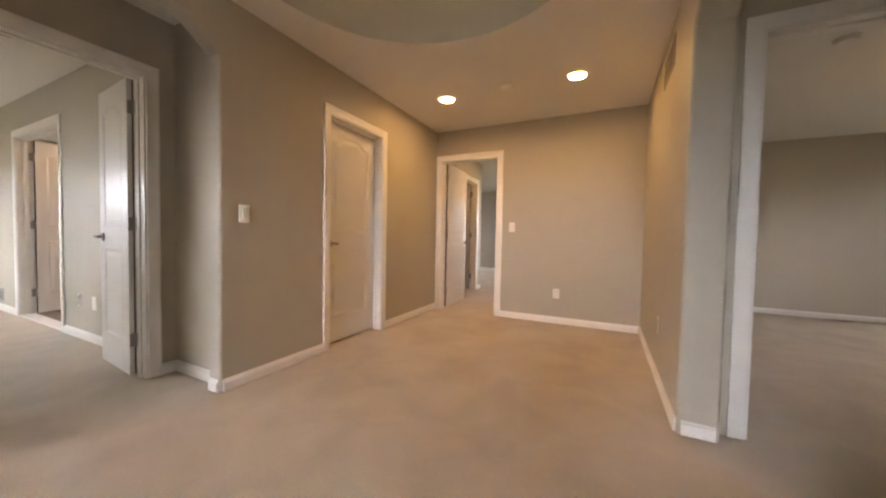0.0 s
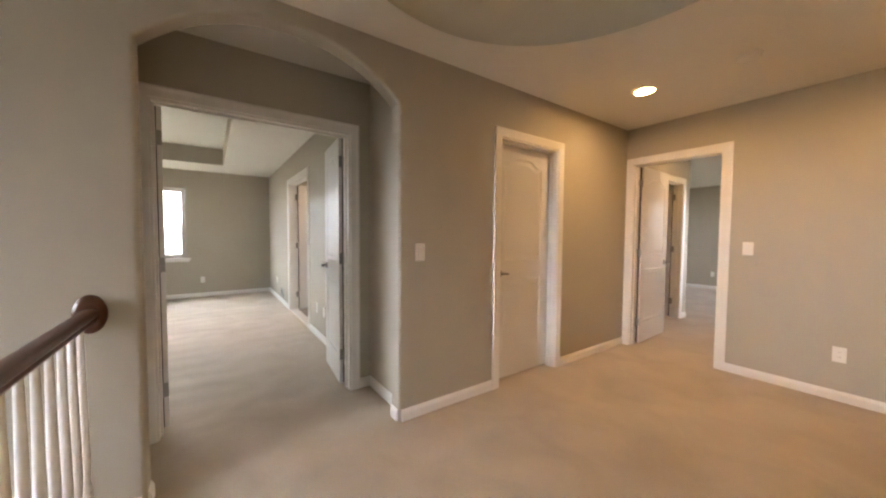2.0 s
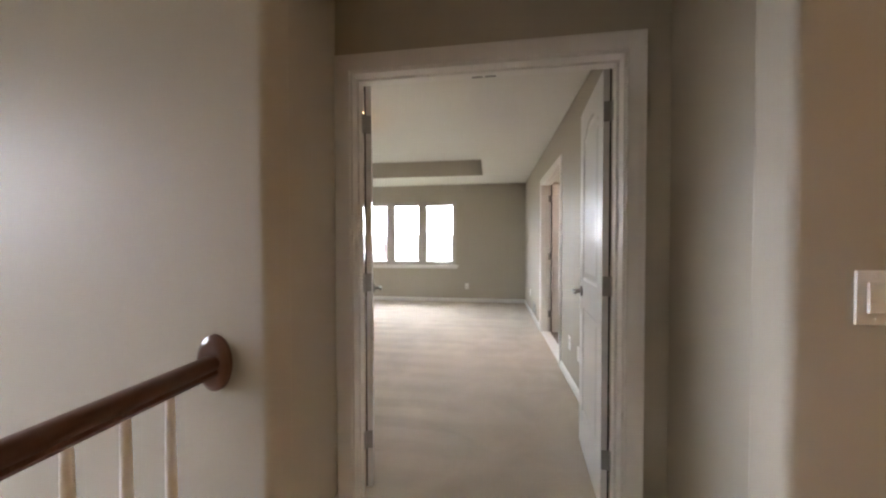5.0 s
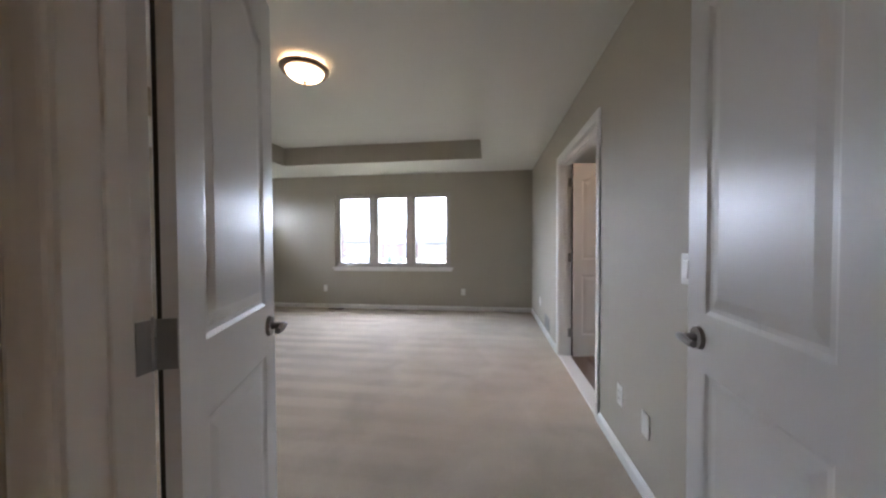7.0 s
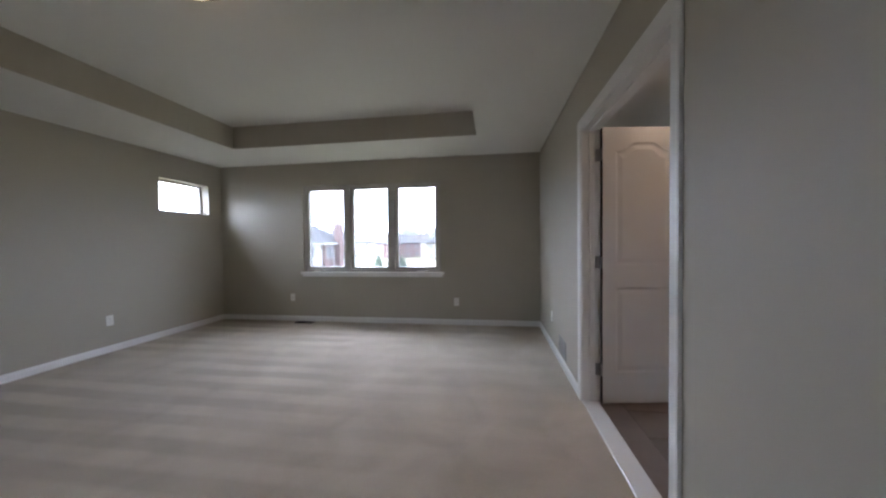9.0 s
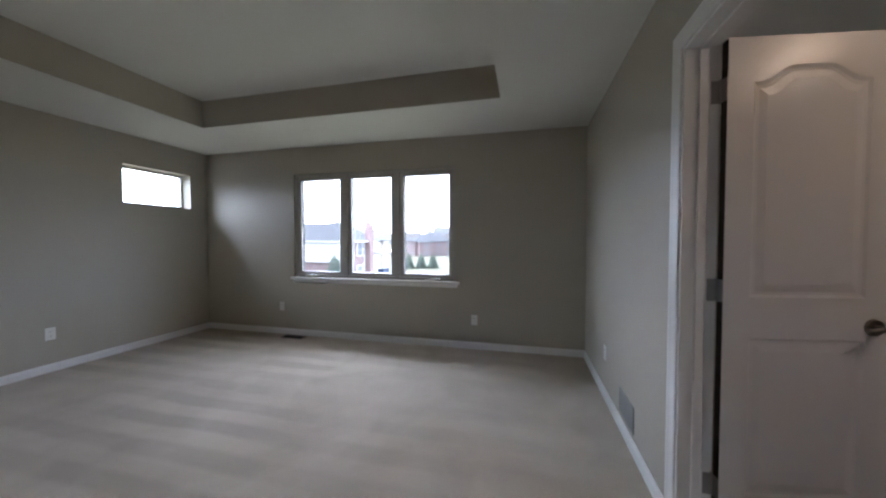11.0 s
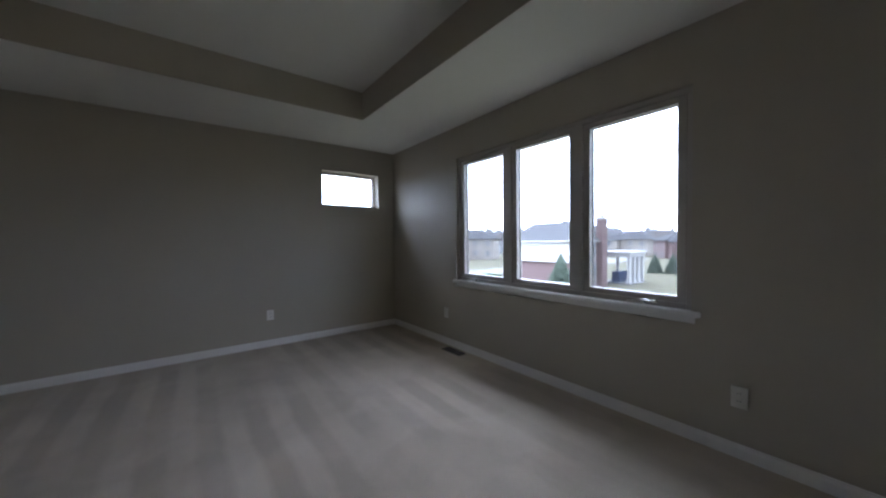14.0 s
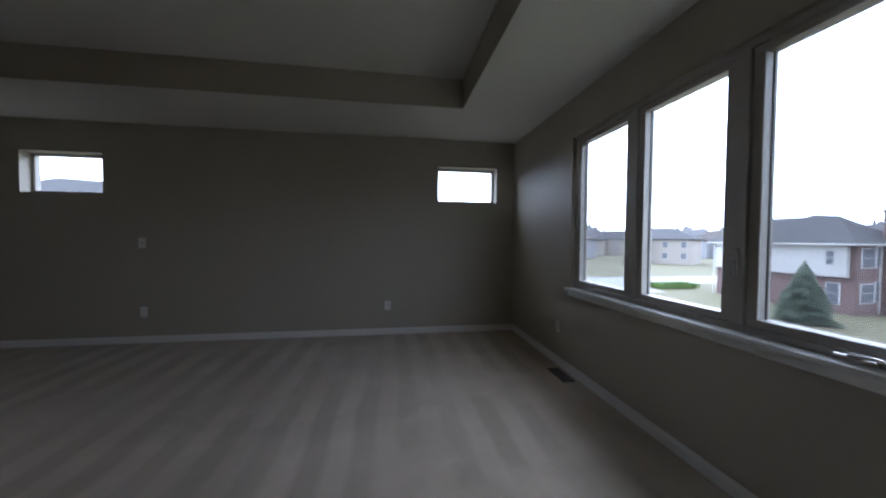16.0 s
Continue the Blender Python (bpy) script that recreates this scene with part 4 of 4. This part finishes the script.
# ---- plates and vents ----
SWL, OUTL = "white rocker light switch on the greige wall", "white duplex outlet low on the greige wall"
wall_plate("light_switch", "switch", (HX, 1.607, 1.128), (1, 0), 1, SWL, "switch")
wall_plate("light_switch", "switch", (-0.095, HY, 1.143), (0, -1), 1, SWL, "switch")
wall_plate("light_switch", "switch", (-2.71, BY1, 1.119), (0, -1), 3, "white triple rocker switch beside the double door", "switch")
wall_plate("outlet", "outlet", (0.455, HY, 0.358), (0, -1), 1, OUTL, "outlet")
wall_plate("outlet", "outlet", (RX, 3.03, 0.40), (-1, 0), 1, OUTL, "outlet")
wall_plate("outlet", "outlet", (-3.386, BY1, 0.356), (0, -1), 1, OUTL, "outlet")
wall_plate("blank_plate", "blank", (-3.076, BY1, 0.356), (0, -1), 1, "white blank cover plate low on the wall", "wall plate")
wall_plate("outlet", "outlet", (BX, -2.272, 0.37), (1, 0), 1, OUTL, "outlet")
wall_plate("outlet", "outlet", (BX, 0.31, 0.335), (1, 0), 1, OUTL, "outlet")
wall_plate("outlet", "outlet", (-5.625, BY0, 0.365), (0, 1), 1, OUTL, "outlet")
wall_plate("outlet", "outlet", (-2.0, 10.2, 0.36), (0, -1), 1, OUTL, "outlet")
wall_plate("outlet", "outlet", (-6.34, BY1, 0.36), (0, -1), 1, OUTL, "outlet")
wall_plate("outlet", "outlet", (-2.925, BY0, 0.355), (0, 1), 1, OUTL, "outlet")
wall_plate("cable_plate", "jack", (-2.92, BY0, 1.13), (0, 1), 1, "white cable jack plate at television height", "wall plate")
register("floor_register", (-7.15, -2.02, 0.001), (0, 0, 1), 0.30, 0.11, 7, M_REG, "dark bronze floor register in the carpet")
register("wall_register", (-5.76, BY1, 0.195), (0, -1, 0), 0.30, 0.16, 8, M_VENT, "pale louvred wall register above the baseboard")
register("return_grille", (RX, 3.02, 2.235), (-1, 0, 0), 0.42, 0.20, 9, M_WALL, "painted return-air grille high on the wall", M_WALL)

# ---- bathroom things ----
def bathtub():
    tub = thing("bathtub", pose(0.08, 0, 0), "white drop-in bathtub in a brown tiled deck", "bathtub")
    part("deck_front", box(-7.32, -6.34, 3.06, 4.88, 0.012, 0.47, 0.004), M_TILE, tub, "brown tiled front")
    part("deck", box(-7.32, -6.31, 3.04, 4.89, 0.47, 0.50, 0.006), M_TUB, tub)
    rim = bmesh.new()
    for x0, x1, y0, y1 in ((-7.24, -7.16, 3.2, 4.78), (-6.48, -6.40, 3.2, 4.78), (-7.16, -6.48, 3.2, 3.29), (-7.16, -6.48, 4.69, 4.78)):
        add_box(rim, x0, x1, y0, y1, 0.50, 0.545, 0.012)
    part("rim", rim, M_TUB, tub)


bathtub()


def vanity():
    v = thing("vanity_cabinet", Matrix.Identity(4), "espresso bathroom vanity with a white top", "vanity")
    part("body", box(-5.45, -4.25, 4.35, 4.88, 0.01, 0.82, 0.004), M_CABINET, v)
    for i in range(2):
        d = part("cabinet_door", box(-5.43 + 0.6 * i, -4.87 + 0.6 * i, 4.332, 4.35, 0.12, 0.78, 0.004), M_CABINET, v)
        part("handle", box(-4.93 + 0.1 * i, -4.92 + 0.1 * i, 4.31, 4.332, 0.6, 0.7, 0.003), M_NICKEL, d)
    part("top", box(-5.47, -4.23, 4.31, 4.89, 0.82, 0.86, 0.006), M_TUB, v, "white vanity top")


vanity()

# ---- outdoors ----
GZ = -4.5
place("ground", box(-3000, 3000, -3000, 3000, GZ - 1.0, GZ), M_GRASS, label="thin spring lawn with bare patches", category="ground", kind="structure")
for x0, x1, y0, y1 in ((-36.0, -24.0, -60.0, -32.0), (-110.0, -36.0, -46.0, -38.0)):
    place("road", box(x0, x1, y0, y1, GZ, GZ + 0.012), M_ROAD, label="pale concrete road and drive", category="road", kind="structure")


def own_house():
    """The lower storey and unseen roof that close the place; the eaves cut skylight."""
    x0, x1, y0, y1 = BX - 0.105, 5.75, -3.75, 11.0
    for nm, axis, f, b, a0, a1 in (("outer_wall_front", "x", x0, x0 + 0.2, y0, y1), ("outer_wall_back", "x", x1, x1 - 0.15, y0, y1), ("outer_wall_left", "y", y0, y0 + 0.15, x0 + 0.2, x1 - 0.15), ("outer_wall_right", "y", y1, y1 - 0.15, x0 + 0.2, x1 - 0.15)):
        grid_wall(nm, axis, f, b, a0, a1, GZ, -0.26, [], material=M_BRICK, label="plain brick outer wall of the lower storey")


def hip_roof(w, d, h, over=0.5):
    bm = bmesh.new()
    W, D = w / 2 + over, d / 2 + over
    if W >= D:
        r = [(-(W - D), 0), ((W - D), 0)]
    else:
        r = [(0, -(D - W)), (0, D - W)]
    e = [bm.verts.new(p) for p in ((-W, -D, 0), (W, -D, 0), (W, D, 0), (-W, D, 0))]
    a, b = [bm.verts.new((x + (0.01 if i else -0.01), y + (0.01 if i else -0.01), h)) for i, (x, y) in enumerate(r)]
    if W >= D:
        faces = ((e[0], e[1], b, a), (e[1], e[2], b), (e[2], e[3], a, b), (e[3], e[0], a))
    else:
        faces = ((e[0], e[1], a), (e[1], e[2], b, a), (e[2], e[3], b), (e[3], e[0], a, b))
    for f in faces:
        bm.faces.new(f)
    low = [bm.verts.new((v.co.x, v.co.y, -0.18)) for v in e]
    for i in range(4):
        bm.faces.new((e[i], e[(i + 1) % 4], low[(i + 1) % 4], low[i]))
    bm.faces.new(low)
    return bm


own_house()
# roof added out of view; its eaves keep overhead sky off the windows
unseen_roof = place("roof", hip_roof(13.3, 14.75, 3.6, 0.55), M_ROOF, label="unseen grey hip roof, added so its eaves block overhead sky", category="roof", kind="structure")
unseen_roof.location = (-0.89, 3.62, 3.02)


def add_window(house, x, y, z, w, h, ax):
    """A framed window on a house face; ax: 'x+', 'x-', 'y+' or 'y-'."""
    s = 1 if ax[1] == "+" else -1
    if ax[0] == "x":
        fr = part("window", box(x - 0.02, x + s * 0.06, y - w / 2 - 0.09, y + w / 2 + 0.09, z - 0.09, z + h + 0.09), M_SIDING, house)
        part("pane", box(x + s * 0.06, x + s * 0.075, y - w / 2, y + w / 2, z, z + h / 2 - 0.03), M_DARKPANE, fr)
        part("pane", box(x + s * 0.06, x + s * 0.075, y - w / 2, y + w / 2, z + h / 2 + 0.03, z + h), M_DARKPANE, fr)
    else:
        fr = part("window", box(x - w / 2 - 0.09, x + w / 2 + 0.09, y - 0.02, y + s * 0.06, z - 0.09, z + h + 0.09), M_SIDING, house)
        part("pane", box(x - w / 2, x + w / 2, y + s * 0.06, y + s * 0.075, z, z + h / 2 - 0.03), M_DARKPANE, fr)
        part("pane", box(x - w / 2, x + w / 2, y + s * 0.06, y + s * 0.075, z + h / 2 + 0.03, z + h), M_DARKPANE, fr)


def neighbour_house():
    h = thing("house", pose(0, 0, GZ), "two-storey brick house with pale upper siding and a grey hip roof", "house")
    x0, x1, y0, y1 = -45.4, -41.0, -30.7, -19.7
    part("lower_wall", box(x0, x1, y0, y1, 0, 2.9), M_BRICK, h, "red brick ground storey")
    part("upper_wall", box(x0 + 0.02, x1 + 0.35, y0 + 0.05, y1 - 0.35, 2.9, 5.5), M_SIDING, h, "pale siding upper storey")
    for i in range(11):  # lap siding
        part("lap_board", box(x1 + 0.345, x1 + 0.385, y0 + 0.05, y1 - 0.35, 2.93 + 0.235 * i, 2.93 + 0.235 * i + 0.212, 0.008), M_SIDING, h)
    part("corner_board", box(x1 + 0.33, x1 + 0.40, y0 + 0.03, y0 + 0.16, 2.88, 5.5), M_SIDING, h)
    part("corner_board", box(x1 + 0.33, x1 + 0.40, y1 - 0.46, y1 - 0.33, 2.88, 5.5), M_SIDING, h)
    part("side_wall", box(x0 + 0.02, x1 - 0.02, y1 - 0.35, y1, 2.9, 5.5), M_BRICK, h, "red brick side wing")
    r = part("roof", hip_roof(x1 - x0 + 0.35, y1 - y0, 2.3), M_ROOF, h, "grey shingled hip roof")
    r.location = ((x0 + x1) / 2 + 0.17, (y0 + y1) / 2, 5.62)
    r2 = part("cross_roof", hip_roof(7.5, 6.0, 2.6), M_ROOF, h, "grey shingled cross hip")
    r2.location = (x0 + 0.2, (y0 + y1) / 2 + 0.5, 5.6)
    part("back_wall", box(x0 - 3.3, x0 + 0.01, (y0 + y1) / 2 - 2.4, (y0 + y1) / 2 + 3.4, 0, 5.5), M_BRICK, h)
    part("gutter", box(x1 + 0.78, x1 + 0.90, y0 - 0.5, y1 + 0.5, 5.44, 5.58, 0.02), M_SIDING, h, "white gutter")
    part("gutter", box(x0 - 0.5, x1 + 0.78, y1 + 0.40, y1 + 0.52, 5.44, 5.58, 0.02), M_SIDING, h, "white gutter")
    part("soffit", box(x0 - 0.45, x1 + 0.78, y0 - 0.45, y1 + 0.40, 5.42, 5.50), M_SIDING, h, "white soffit")
    for x, y in ((x1 + 0.45, y0 + 0.02), (x1 - 2.3, y1 + 0.06)):
        part("downpipe", box(x - 0.05, x + 0.05, y - 0.05, y + 0.05, 0.1, 5.45, 0.01), M_SIDING, h, "white downpipe")
    chim = part("chimney", box(x0 + 0.7, x0 + 1.85, y1, y1 + 0.75, 0, 8.05), M_BRICK, h, "red brick chimney")
    part("chimney_cap", box(x0 + 0.6, x0 + 1.95, y1 - 0.08, y1 + 0.83, 8.05, 8.27, 0.03), M_SIDING, chim)
    part("flue", add_cyl(bmesh.new(), (x0 + 1.2, y1 + 0.37, 8.27), (x0 + 1.2, y1 + 0.37, 8.6), 0.2, None, 12), M_TAN, chim)
    for z in (1.0, 3.75):
        add_window(h, -42.1, y1, z, 1.15, 1.4, "y+")
    for z in (1.1, 3.8):
        add_window(h, x0 + 2.3, y1, z, 0.32, 1.5, "y+")
    add_window(h, x1 + 0.385, -21.0, 3.9, 0.45, 1.1, "x+")
    add_window(h, x1, -21.0, 0.75, 0.75, 1.6, "x+")
    part("stoop", box(x1, x1 + 1.2, -28.0, -26.4, 0, 0.3, 0.02), M_ROAD, h)
    return h


neighbour_house()


def porch():
    p = thing("porch", pose(-50.2, -19.6, GZ), "white flat-roofed porch with square columns", "porch")
    part("slab", box(-2.2, 2.2, -1.9, 1.9, 0, 0.15), M_ROAD, p)
    part("roof_slab", box(-2.3, 2.3, -2.0, 2.0, 3.85, 4.15, 0.03), M_SIDING, p)
    part("fascia", box(-2.1, 2.1, -1.8, 1.8, 3.45, 3.85), M_SIDING, p)
    for x in (-1.85, -0.6, 0.6, 1.85):
        for y in ((-1.55, 1.55) if abs(x) > 1 else (1.55,)):
            col = part("column", box(x - 0.17, x + 0.17, y - 0.17, y + 0.17, 0.15, 3.45, 0.01), M_SIDING, p)
            part("column_base", box(x - 0.24, x + 0.24, y - 0.24, y + 0.24, 0.15, 0.5, 0.02), M_SIDING, col)
            part("column_cap", box(x - 0.23, x + 0.23, y - 0.23, y + 0.23, 3.22, 3.44, 0.02), M_SIDING, col)
    c = thing("covered_grill", pose(-49.8, -19.8, GZ + 0.15), "dark blue covered furniture under the porch", "grill")
    part("cover", box(-1.2, 1.2, -0.5, 0.5, 0, 1.35, 0.1, 2), M_BLUE, c)
    part("cover_hem", box(-1.23, 1.23, -0.53, 0.53, 0.02, 0.14, 0.02), M_BLUE, c)


porch()


def far_house(x, y, ang, w, d, wall, roof, lift=0.0, storeys=2, wing=True):
    h = thing("house", pose(x, y, GZ + lift, 0, 0, ang), "distant two-storey house with a shingled hip roof", "house", group="distant houses")
    t = 2.75 * storeys
    part("wall", box(-w / 2, w / 2, -d / 2, d / 2, -1.5, t), wall, h)
    r = part("roof", hip_roof(w, d, min(w, d) * 0.28), roof, h)
    r.location = (0, 0, t + 0.1)
    if wing:
        part("wing_wall", box(w * 0.1, w * 0.45, d / 2, d / 2 + 2.5, -1.5, t - 0.4), wall, h)
        r2 = part("wing_roof", hip_roof(w * 0.35, 5.0, 1.9, 0.4), roof, h)
        r2.location = (w * 0.275, d / 2, t - 0.3)
    for s in range(storeys):
        for i in range(4):
            xx = -w / 2 + (i + 0.5) * w / 4
            if not (wing and xx > w * 0.06):
                add_window(h, xx, d / 2, 0.8 + 2.7 * s, 1.1, 1.4, "y+")
            elif wing and i == 3:
                add_window(h, w * 0.275, d / 2 + 2.5, 0.8 + 2.6 * s, 1.3, 1.3, "y+")
        for i in range(2):
            add_window(h, w / 2, -d / 4 + i * d / 2, 0.8 + 2.7 * s, 1.0, 1.4, "x+")
    return h


random.seed(4)
WALLS, ROOFS = (M_TAN, M_GREYSIDE, M_BRICK, M_TAN), (M_ROOF, M_ROOF2)
# houses strung out along the far streets: bearing from the window in degrees, distance, size
for i, (bear, dist, w, d, lift) in enumerate((
    (228, 84, 15, 10, 0.6), (221, 118, 16, 11, 0.8), (215, 135, 14, 11, 0.8), (208, 150, 17, 11, 0.5), (203, 112, 15, 10, 0.0), (199, 150, 16, 12, 0.6),
    (196, 98, 14, 10, -0.4), (192, 140, 17, 11, 0.4), (188, 88, 13, 10, -0.4), (183, 130, 16, 11, 0.3), (178, 105, 15, 10, 0.0), (172, 140, 17, 12, 0.5),
    (234, 120, 16, 11, 0.8), (241, 96, 15, 10, 0.4), (312.5, 23.0, 13, 10, 0.0), (322, 25.0, 12, 10, 0.2), (165, 120, 15, 11, 0.0),
)):
    a = radians(bear)
    dist *= 1.2 if dist > 50 else 1.0
    far_house(-7.4 + dist * math.cos(a), -0.9 + dist * math.sin(a), bear + 90 + random.uniform(-25, 25), w, d, WALLS[i % 4], ROOFS[i % 2], lift, 2, i % 3 != 2)


def conifer(x, y, h, r, label="dark green spruce on the lawn"):
    t = thing("spruce_tree", pose(x, y, GZ), label, "tree")
    part("trunk", add_cyl(bmesh.new(), (0, 0, 0), (0, 0, h * 0.95), 0.09, 0.015, 8), M_BARK, t)
    verts, faces = [], []
    rnd = random.Random(int(x * 10))
    n = int(7500 * min(1.0, h / 3.5))
    for _ in range(n):
        u = rnd.random() ** 0.75
        z = 0.12 + (h - 0.12) * u
        a = rnd.uniform(0, 2 * math.pi)
        a0 = 2.0 * math.sin(3 * a) + 1.5 * math.sin(5 * a + z)
        rad = r * (1 - u) ** 0.85 * (0.95 + 0.10 * math.sin(z * 9.0 + a0))
        inner = rad * rnd.uniform(0.25, 0.75)
        outer = max(0.04, rad * rnd.uniform(0.80, 1.12) * (1 + 0.12 * math.sin(4 * a + 3 * z)))
        wd = 0.05 + 0.05 * rnd.random()
        c, s = math.cos(a), math.sin(a)
        k = len(verts)
        drop = 0.10 + 0.12 * rnd.random()
        verts += [(c * inner - s * wd, s * inner + c * wd, z), (c * inner + s * wd, s * inner - c * wd, z), (c * outer, s * outer, z - drop + 0.12 * u), (c * inner, s * inner, z + 0.10)]
        faces += [(k, k + 1, k + 2), (k, k + 2, k + 3), (k + 1, k + 3, k + 2)]
    me = bpy.data.meshes.new("crown")
    me.from_pydata(verts, [], faces)
    me.materials.append(M_NEEDLE)
    c = new("crown", me)
    c.parent = t
    return t


conifer(-34.4, -18.5, 4.3, 1.8)
for x, y, h in ((-66.0, -21.6, 3.2), (-66.8, -19.3, 3.3), (-67.5, -17.1, 3.0)):
    conifer(x, y, h, 1.3)


def hedge_bed():
    verts, faces = [], []
    rnd = random.Random(8)
    for _ in range(2600):
        x, y, z = rnd.uniform(-42, -36.5), rnd.uniform(-36, -33.5), rnd.uniform(0.0, 0.55)
        if rnd.random() < 0.5 and abs((x * 0.9) % 1.6 - 0.8) < 0.35:
            continue
        a, t = rnd.uniform(0, 6.28), 0.12
        k = len(verts)
        verts += [(x - t * math.cos(a), y - t * math.sin(a), GZ + z), (x + t * math.cos(a), y + t * math.sin(a), GZ + z), (x, y, GZ + z + 0.16)]
        faces.append((k, k + 1, k + 2))
    me = bpy.data.meshes.new("hedge")
    me.from_pydata(verts, [], faces)
    me.materials.append(M_HEDGE)
    tagged(new("hedge", me), "low clipped yellow-green hedge bed", "hedge", "", "stuff")


hedge_bed()


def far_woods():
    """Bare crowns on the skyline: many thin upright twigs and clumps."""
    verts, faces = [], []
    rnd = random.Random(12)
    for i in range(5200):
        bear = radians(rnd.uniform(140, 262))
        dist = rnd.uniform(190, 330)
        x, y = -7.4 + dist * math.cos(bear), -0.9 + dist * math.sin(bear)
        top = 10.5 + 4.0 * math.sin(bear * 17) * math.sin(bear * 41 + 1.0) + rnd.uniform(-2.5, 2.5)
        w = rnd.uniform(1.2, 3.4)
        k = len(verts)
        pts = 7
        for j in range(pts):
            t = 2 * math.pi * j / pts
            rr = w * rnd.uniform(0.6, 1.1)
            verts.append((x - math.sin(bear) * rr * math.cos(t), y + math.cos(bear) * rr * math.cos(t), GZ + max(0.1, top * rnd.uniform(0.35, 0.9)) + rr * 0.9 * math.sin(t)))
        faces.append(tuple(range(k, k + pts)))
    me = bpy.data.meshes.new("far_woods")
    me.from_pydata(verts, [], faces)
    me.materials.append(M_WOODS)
    tagged(new("far_woods", me), "bare woods on the skyline, haze put into their grey", "woods", "", "stuff")


far_woods()


# ---- bathroom floor tiles ----
def bathroom_tiles():
    base = bpy.data.objects["floor_bathroom"]
    mesh = None
    for i in range(9):
        for j in range(6):
            x, y = -5.45 + 0.335 * i, 1.93 + 0.335 * j
            if mesh is None:
                bm = box(-0.164, 0.164, -0.164, 0.164, 0.0, 0.006, 0.002)
                me = bpy.data.meshes.new("tile")
                bm.to_mesh(me)
                bm.free()
                me.materials.append(M_TILE2)
                mesh = me
            t = new("tile", mesh)
            t.parent = base
            t.location = (x, y, 0.0045)


bathroom_tiles()
